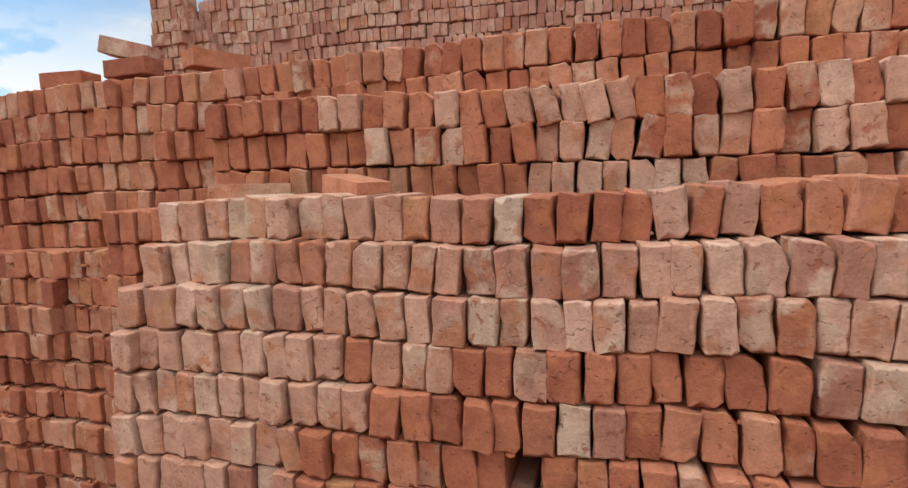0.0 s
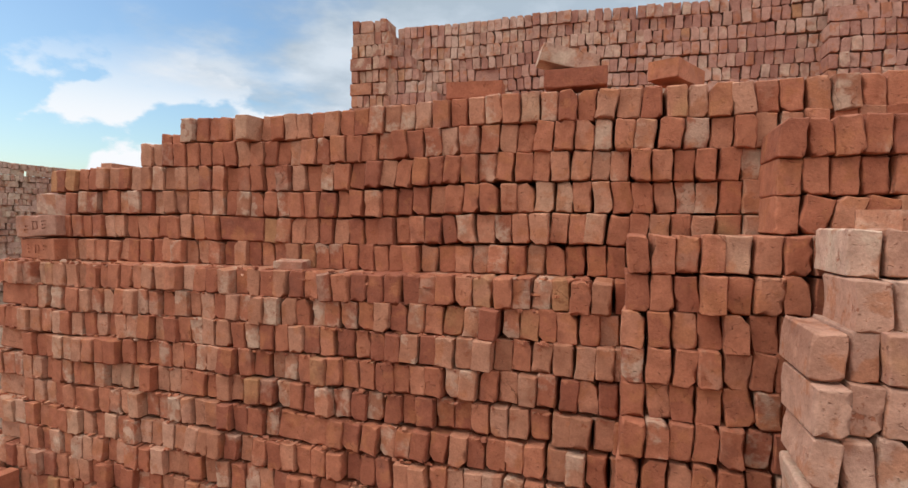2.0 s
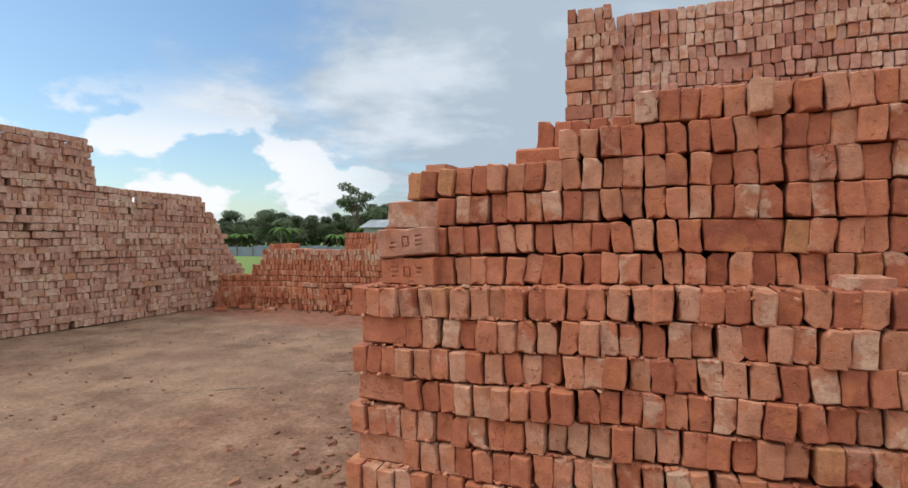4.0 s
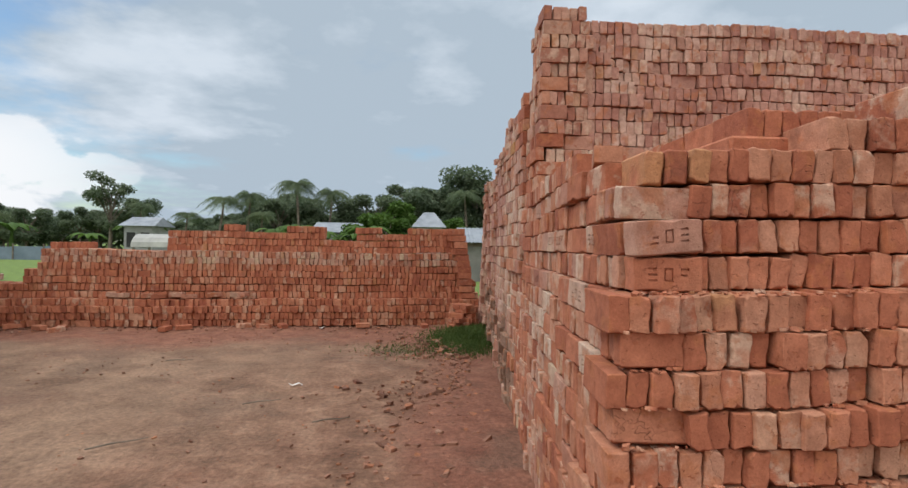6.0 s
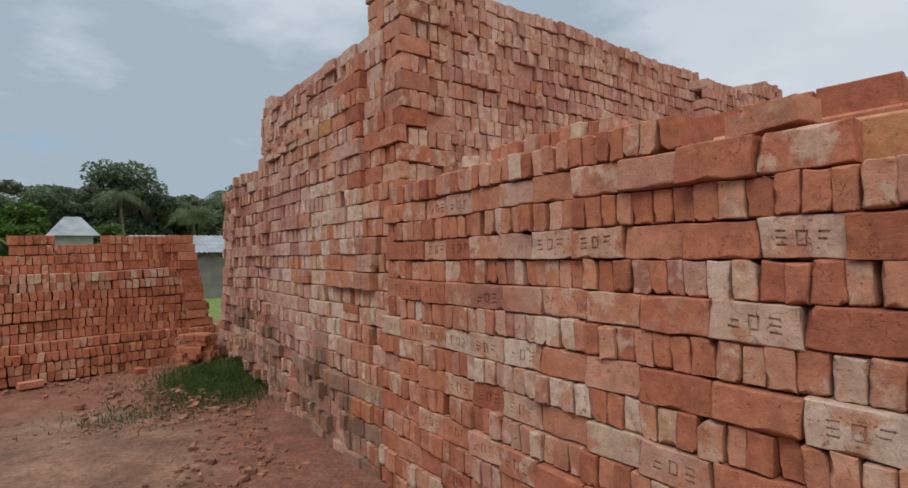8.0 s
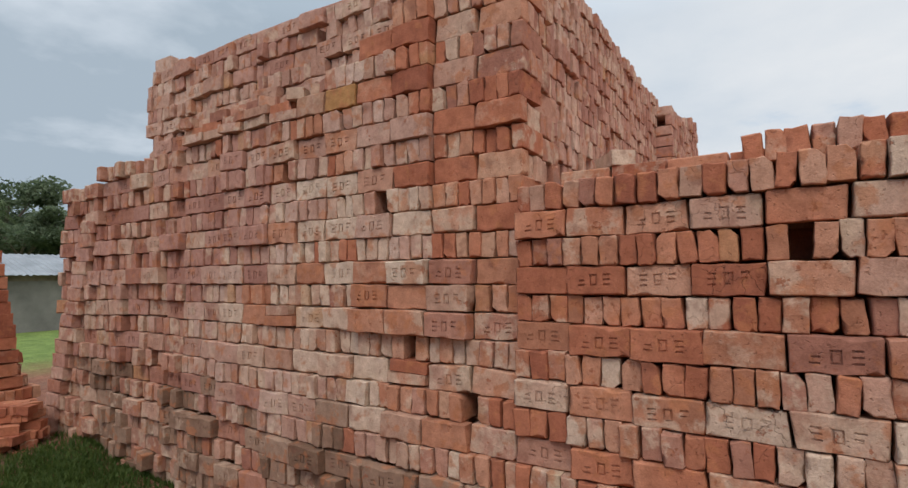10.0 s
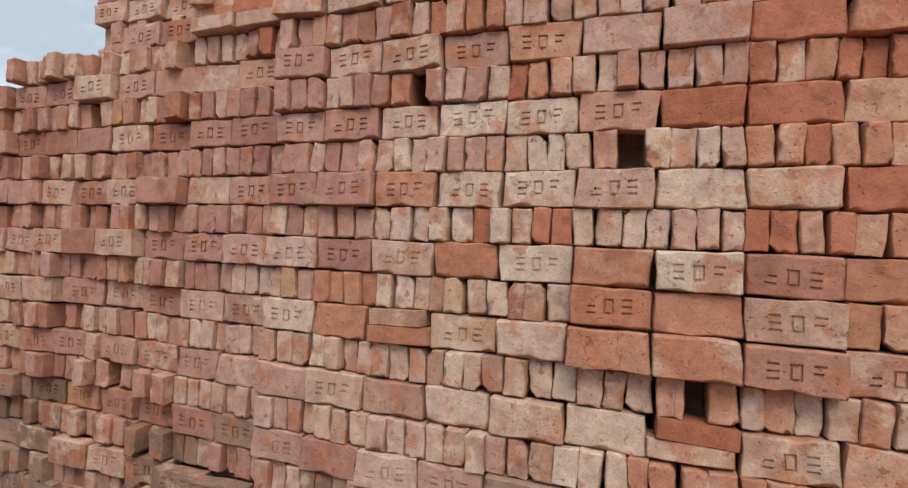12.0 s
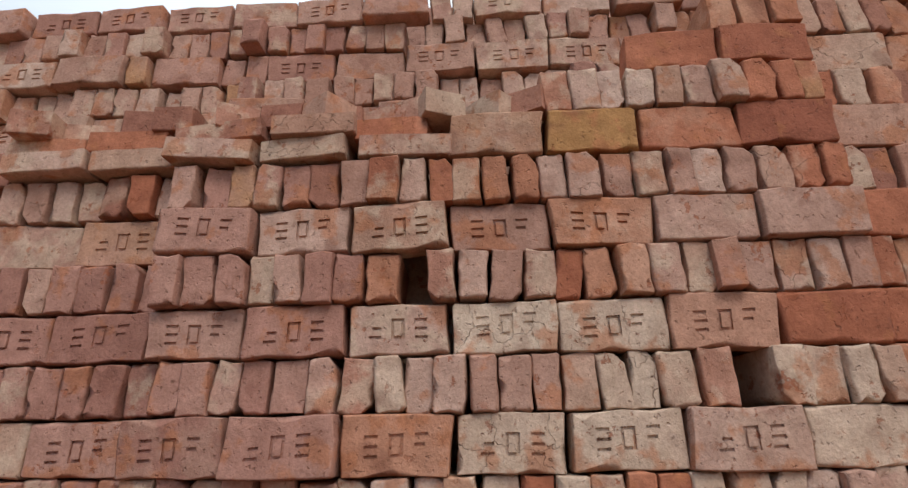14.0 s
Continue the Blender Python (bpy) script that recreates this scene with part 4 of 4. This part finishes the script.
loose_brick("h", (-5.08, 1.62, 0.295), (0, 0, 70), M_RED, LB + "on the stack's foot", 8)
loose_brick("h", (-5.00, 1.60, 0.295), (0, 0, 78), M_RED, LB + "on the stack's foot", 10)
loose_brick("h", (-5.12, 1.72, 0.05), (0, 0, 30), M_RED, LB + "at the foot of the low stack", 6)
loose_brick("h", (-5.22, 1.98, 0.028), (90, 0, 75), M_RED, LB + "at the foot of the low stack", 7)
loose_brick("h", (-5.05, 1.55, 0.028), (90, 0, 10), M_RED, LB + "at the foot of the low stack", 9)
for i in range(42):
    q = random.Random(100 + i)
    tight = 1 - 0.09 * (i // 7)
    loose_brick("s", (-4.74 + q.uniform(-0.24, 0.10) * tight, 9.36 + q.uniform(-0.34, 0.26) * tight, 0.03 + 0.072 * (i // 7)), (90 + q.uniform(-4, 4), q.uniform(-4, 4), q.uniform(0, 180)), M_RED, LB + "in a small heap", i)
for i in range(22):
    q = random.Random(200 + i)
    y = q.uniform(5.75, 7.3)
    loose_brick("s", (-4.40 + q.uniform(-0.03, 0.05), y, 2.60), (90, q.uniform(-4, 4), q.choice((0, 90)) + q.gauss(0, 22)), M_PINK, "clay brick lying loose on the stack's ledge", i)
for i in range(12):
    q = random.Random(300 + i)
    x = q.uniform(-12.6, -5.2)
    loose_brick("s", (x, 8.98 + (x + 13) * 0.09 - q.uniform(0.05, 0.5), 0.028), (90, 0, q.uniform(0, 180)), M_RED, LB + "on bare earth", i)
for i in range(10):
    q = random.Random(400 + i)
    x = q.uniform(-10.8, -8.2)
    loose_brick("s", (x, 9.08 + (x + 13) * 0.09, 0.50 + 0.005 * i), (90, q.uniform(-8, 8), q.uniform(-30, 30)), M_PALE, LB + "on the boundary stack", i)


# ---------------------------------------------------------------- distance: trees, houses, fence
def tube(bm, pts, radii, sides=7):
    rings = []
    for i, (p, r) in enumerate(zip(pts, radii)):
        t = (Vector(pts[min(i + 1, len(pts) - 1)]) - Vector(pts[max(i - 1, 0)])).normalized()
        a = t.orthogonal().normalized()
        b = t.cross(a)
        rings.append([bm.verts.new(Vector(p) + (a * math.cos(k * 2 * math.pi / sides) + b * math.sin(k * 2 * math.pi / sides)) * r) for k in range(sides)])
    for r0, r1 in zip(rings, rings[1:]):
        for k in range(sides):
            bm.faces.new((r0[k], r0[(k + 1) % sides], r1[(k + 1) % sides], r1[k]))
    bm.faces.new(rings[-1])


def leaves(name, spots, size, seed, material, parent):
    rng = random.Random(seed)
    vs, fs = [], []
    for p in spots:
        s = size * rng.uniform(0.6, 1.3)
        e = Euler((rng.uniform(-0.9, 0.9), rng.uniform(-0.9, 0.9), rng.uniform(0, 6.3)))
        i = len(vs)
        for q in ((-0.5, 0, 0), (0, -0.32, 0.06), (0.55, 0, -0.05), (0, 0.32, 0.06)):
            v = Vector(q) * s
            v.rotate(e)
            vs.append(tuple(Vector(p) + v))
        fs.append((i, i + 1, i + 2, i + 3))
    ob = new(name, mesh_from(name, vs, fs, material))
    ob.parent = parent
    return ob


def broadleaf(seed, height, spread, material, thin=1.0, clear=0.35):
    rng = random.Random(seed)
    root = empty("tree", (0, 0, 0), "dark green broad-leaved tree in a distant tree line", "tree", "trees behind the yard")
    bm = bmesh.new()
    tube(bm, [(0, 0, -0.1), (0.1, 0, height * 0.2), (0.0, 0.1, height * 0.45), (0.1, 0, height * 0.75)], [0.25, 0.2, 0.15, 0.05])
    lobes = []
    for i in range(13):
        a, up = rng.uniform(0, 6.3), rng.uniform(clear, 0.95)
        reach = spread * rng.uniform(0.25, 1.0) * (1.15 - abs(up - 0.6))
        c = Vector((math.cos(a) * reach, math.sin(a) * reach, height * up))
        lobes.append((c, spread * rng.uniform(0.28, 0.5)))
        tube(bm, [(0, 0, height * up * 0.6), tuple(c * 0.6 + Vector((0, 0, height * up * 0.3))), tuple(c)], [0.09, 0.06, 0.02], 5)
    part("trunk", bm, M_BARK, root)
    spots = []
    for c, r in lobes:
        for _ in range(int(520 * thin)):
            v = Vector([rng.gauss(0, 1) for _ in range(3)]).normalized() * r * rng.uniform(0.45, 1.05)
            v.z *= 0.62
            spots.append(c + v)
    leaves("crown", spots, 0.34, seed, material, root)
    return root


def palm(seed, height):
    rng = random.Random(seed)
    root = empty("palm_tree", (0, 0, 0), "coconut palm with drooping fronds in a distant tree line", "tree", "trees behind the yard")
    bm = bmesh.new()
    lean = rng.uniform(-0.6, 0.6)
    top = Vector((lean, 0.2, height * 0.8))
    tube(bm, [(0, 0, -0.1), (lean * 0.2, 0, height * 0.3), tuple(top * 0.75), tuple(top)], [0.2, 0.15, 0.13, 0.11])
    part("trunk", bm, M_BARK, root)
    vs, fs = [], []
    for k in range(26):
        a, rise, ln = k * 2.4 + rng.uniform(-0.2, 0.2), rng.uniform(-0.5, 1.1), rng.uniform(2.6, 3.5)
        out = Vector((math.cos(a), math.sin(a), 0))
        side = Vector((-out.y, out.x, 0))
        prev = None
        for j in range(13):
            f = j / 12
            p = top + out * ln * f * (1 - 0.15 * f) + Vector((0, 0, ln * (rise * f * 0.6 - (0.55 + 0.3 * rise) * f * f)))
            if prev is not None:
                w = 0.80 * math.sin(math.pi * min(1, 0.12 + 0.88 * f)) + 0.06
                for sg in (-1, 1):
                    i = len(vs)
                    tip = p + side * sg * w + out * 0.22 - Vector((0, 0, w * 0.75))
                    vs += [tuple(prev), tuple(prev * 0.4 + p * 0.6), tuple(tip)]
                    fs.append((i, i + 1, i + 2))
            prev = p
    ob = new("fronds", mesh_from("fronds", vs, fs, M_FROND))
    ob.parent = root
    return root


def banana(seed):
    rng = random.Random(seed)
    root = empty("banana_plant", (0, 0, 0), "bright green banana plant with broad arching leaves", "plant", "plants behind the yard")
    bm = bmesh.new()
    tube(bm, [(0, 0, -0.1), (0, 0, 1.0), (0.05, 0, 1.9)], [0.15, 0.12, 0.07])
    part("stem", bm, M_LEAF_LIGHT, root)
    for k in range(8):
        a, ln = k * 2.4, rng.uniform(1.5, 2.3)
        out = Vector((math.cos(a), math.sin(a), 0))
        side = Vector((-out.y, out.x, 0))
        vs, fs = [], []
        for j in range(7):
            f = j / 6
            c = Vector((0, 0, 1.8)) + out * ln * f * 0.8 + Vector((0, 0, ln * (0.95 * f - 0.95 * f * f)))
            w = 0.30 * math.sin(math.pi * (0.08 + 0.9 * f))
            vs += [tuple(c - side * w - Vector((0, 0, 0.08))), tuple(c), tuple(c + side * w - Vector((0, 0, 0.08)))]
        for j in range(6):
            for q in (0, 1):
                i = j * 3 + q
                fs.append((i, i + 1, i + 4, i + 3))
        ob = new("leaf", mesh_from("leaf", vs, fs, M_LEAF_LIGHT))
        ob.parent = root
    return root


def scatter():
    q = random.Random(9)
    kinds = [broadleaf(1, 8.5, 3.6, M_LEAF), broadleaf(2, 7.0, 3.8, M_LEAF), broadleaf(3, 8.8, 3.6, M_LEAF), broadleaf(4, 6.0, 3.2, M_LEAF)]
    homes = [(-6.5, 61), (4, 63), (1.5, 60), (-10, 64)]
    for t, (x, y) in zip(kinds, homes):
        t.matrix_basis = pose(x, y, 0)
    x = -95.0
    while x < 30:
        k = q.choice(kinds)
        s = q.uniform(0.9, 1.1) * (0.68 if x < -27 else 0.88 if x < -12 else 1.10)
        copy_thing(k, pose(x, q.uniform(60, 72), 0, 0, 0, q.uniform(0, 360)) @ Matrix.Diagonal((s, s, s, 1)))
        x += q.uniform(1.5, 2.7)
    # the tree line turns towards the camera in the west and, lower, in the east
    for i in range(16):
        k = q.choice(kinds[1:])
        copy_thing(k, pose(-72 - q.uniform(0, 25), 15 + i * 3.6, 0, 0, 0, q.uniform(0, 360)) @ Matrix.Diagonal((0.85, 0.85, 0.72, 1)))
    for i in range(14):
        k = q.choice(kinds)
        copy_thing(k, pose(9 + i * 3.4 + q.uniform(-1, 1), 50 - i * 1.2, 0, 0, 0, q.uniform(0, 360)) @ Matrix.Diagonal((0.85, 0.85, 0.8, 1)))
    wood = []
    for i in range(13000):
        wx = q.uniform(-110, 34)
        top = 6.4 + 1.6 * noise.noise(Vector((wx * 0.16, 0, 5))) + 0.9 * noise.noise(Vector((wx * 0.6, 2, 5)))
        top *= 0.70 if wx < -27 else 0.9
        wood.append((wx, q.uniform(72, 79), top * q.random() ** 0.6))
    tagged(leaves("woods", wood, 1.1, 5, M_LEAF, None), "dark green undergrowth filling a distant tree line", "woods", kind="stuff")
    tall_one = broadleaf(7, 10.0, 2.9, M_LEAF, 0.45, 0.6)
    tall_one.matrix_basis = pose(-38.9, 58, 0) @ Matrix.Diagonal((0.88, 0.88, 0.88, 1))
    p0 = palm(1, 10.0)
    p0.matrix_basis = pose(-18.8, 57, 0)
    p1 = palm(2, 8.8)
    p1.matrix_basis = pose(-26.5, 55, 0) @ Matrix.Diagonal((0.85, 0.85, 0.85, 1))
    for px, py, s in ((-29.5, 54, 0.72), (-24.0, 56, 0.82), (-35.5, 57, 0.66), (-16.0, 58, 0.9), (-1.0, 56, 0.9), (3.0, 47, 0.85), (5.0, 44, 0.8), (-49, 56, 0.7), (-22, 54, 0.75)):
        copy_thing(q.choice((p0, p1)), pose(px, py, 0, 0, 0, q.uniform(0, 360)) @ Matrix.Diagonal((s, s, s, 1)))
    bush = broadleaf(12, 5.2, 2.6, M_LEAF_LIGHT, 0.8, 0.25)
    bush.matrix_basis = pose(-8.5, 46, 0)
    for px, py, s in ((-6.9, 44, 0.7), (-10.8, 48, 0.8), (-2.6, 46, 0.75)):
        copy_thing(bush, pose(px, py, 0, 0, 0, q.uniform(0, 360)) @ Matrix.Diagonal((s, s, s, 1)))
    b0 = banana(1)
    b0.matrix_basis = pose(-17, 45, 0)
    for i in range(16):
        px = q.choice((q.uniform(-20, -10), q.uniform(-46, -30)))
        s = q.uniform(0.9, 1.4)
        copy_thing(b0, pose(px, q.uniform(43, 48), 0, 0, 0, q.uniform(0, 360)) @ Matrix.Diagonal((s, s, s, 1)))


scatter()


def gable_house(at, size, wall_h, roof_h, wall_mat, roof_mat, label, hip=False):
    w, d = size
    root = empty("house", at, label, "house", "houses behind the yard")
    bm = bmesh.new()
    box(bm, (-w / 2, -d / 2, -0.1), (w / 2, d / 2, wall_h))
    part("wall", bm, wall_mat, root)
    bm = bmesh.new()
    o, i = 0.35, (w * 0.28 if hip else -0.1)
    ring = [bm.verts.new(p) for p in ((-w / 2 - o, -d / 2 - o, wall_h), (w / 2 + o, -d / 2 - o, wall_h), (w / 2 + o, d / 2 + o, wall_h), (-w / 2 - o, d / 2 + o, wall_h))]
    r0, r1 = bm.verts.new((-w / 2 + i, 0, wall_h + roof_h)), bm.verts.new((w / 2 - i, 0, wall_h + roof_h))
    for f in ((ring[0], ring[1], r1, r0), (ring[2], ring[3], r0, r1), (ring[1], ring[2], r1), (ring[3], ring[0], r0), (ring[3], ring[2], ring[1], ring[0])):
        bm.faces.new(f)
    part("roof", bm, roof_mat, root, "grey weathered sheet roof")
    for x in (-w * 0.25, w * 0.25):
        bm = bmesh.new()
        box(bm, (x - 0.35, -d / 2 - 0.03, wall_h * 0.35), (x + 0.35, -d / 2 + 0.02, wall_h * 0.8))
        part("window", bm, M_DARK, root, "dark window opening")
    return root


gable_house((-5.2, 41, 0), (1.9, 3.0), 2.85, 1.2, M_PLASTER, M_TIN, "small pale house with a grey hipped sheet roof among trees", True)
gable_house((-29.4, 47, 0), (2.3, 3.0), 2.75, 0.8, M_PLASTER, M_TIN, "white-walled house with a grey sheet roof among trees")
gable_house((-13.8, 52, 0), (4.2, 4.0), 2.6, 1.0, M_PLASTER, M_TIN, "white-walled house half hidden by trees")


def tarp_shed():
    root = empty("shed", (-24.4, 40, 0), "open shed with a rounded grey tarpaulin roof", "shed")
    bm = bmesh.new()
    vs = []
    for k in range(9):
        a = math.pi * k / 8
        vs.append([bm.verts.new((x, -1.2 * math.cos(a), 1.05 + 0.95 * math.sin(a))) for x in (-2.0, 2.0)])
    for u, v in zip(vs, vs[1:]):
        bm.faces.new((u[0], u[1], v[1], v[0]))
    roof = part("roof", bm, M_TARP, root)
    roof.modifiers.new("thick", "SOLIDIFY").thickness = 0.04
    for x in (-1.85, 1.85):
        for y in (-1.1, 1.1):
            bm = bmesh.new()
            box(bm, (x - 0.06, y - 0.06, -0.1), (x + 0.06, y + 0.06, 1.2))
            part("post", bm, M_BARK, root)


tarp_shed()


def yard_wall():
    root = empty("yard_shed", (1.0, 22, 0), "long low shed of grey cement with a pale corrugated sheet roof", "shed")
    bm = bmesh.new()
    box(bm, (-4.9, 0, -0.1), (7.0, 1.8, 1.45))
    part("wall", bm, M_CEMENT, root)
    vs, fs = [], []
    n = 150
    for i in range(n + 1):
        x = -5.05 + 12.3 * i / n
        b = 0.02 * math.sin(i * math.pi * 0.9)
        vs += [(x, -0.3, 1.62 + b), (x, 2.0, 2.3 + b)]
    for i in range(n):
        fs.append((2 * i, 2 * i + 2, 2 * i + 3, 2 * i + 1))
    roof = new("roof", mesh_from("roof", vs, fs, M_TIN))
    roof.parent = root
    roof.modifiers.new("thick", "SOLIDIFY").thickness = 0.01
    bm = bmesh.new()
    box(bm, (-4.95, -0.02, 1.45), (7.05, 1.85, 1.62))
    part("beam", bm, M_BARK, root)


yard_wall()


def sheet_fence():
    root = empty("fence", (-45, 40, 0), "low blue-grey sheet fence along a green field", "fence")
    q = random.Random(4)
    x = -25.0
    while x < 15.5:
        w = q.uniform(1.6, 2.2)
        bm = bmesh.new()
        box(bm, (x, -0.02, -0.05), (x + w - 0.03, 0.02, 0.95 + q.uniform(-0.08, 0.08)))
        part("panel", bm, M_NET, root)
        bm = bmesh.new()
        box(bm, (x - 0.05, -0.08, -0.1), (x + 0.03, -0.02, 1.15))
        part("post", bm, M_BARK, root)
        x += w


sheet_fence()
for lx, ly, r in ((-6.75, 5.5, 20), (-7.2, 9.2, 60)):
    bm = bmesh.new()
    g = bmesh.ops.create_grid(bm, x_segments=4, y_segments=2, size=0.5)
    for v in g["verts"]:
        v.co = Vector((v.co.x * 0.13, v.co.y * 0.035, 0.012 + 0.012 * math.sin(v.co.x * 9)))
    ob = part("paper_scrap", bm, M_PAPER)
    ob.matrix_world = pose(lx, ly, 0.0, 0, 0, r)
    ob.modifiers.new("thick", "SOLIDIFY").thickness = 0.002
    tagged(ob, "crumpled pale scrap of paper on the earth", "litter", "litter on the ground")

for tx, ty, tr, tl in ((-6.9, 4.9, 25, 0.34), (-6.2, 4.4, 20, 0.30), (-7.6, 3.9, 35, 0.38), (-6.0, 6.3, 70, 0.22), (-8.4, 6.6, 10, 0.30)):
    bm = bmesh.new()
    tube(bm, [(-tl / 2, 0, 0.008), (-tl * 0.1, 0.012, 0.014), (tl * 0.25, -0.006, 0.012), (tl / 2, 0.015, 0.008)], [0.006, 0.007, 0.005, 0.003], 6)
    ob = part("twig", bm, M_BARK)
    ob.matrix_world = pose(tx, ty, 0.0, 0, 0, tr)
    tagged(ob, "thin dry twig lying on the bare earth", "twig", "litter on the ground")
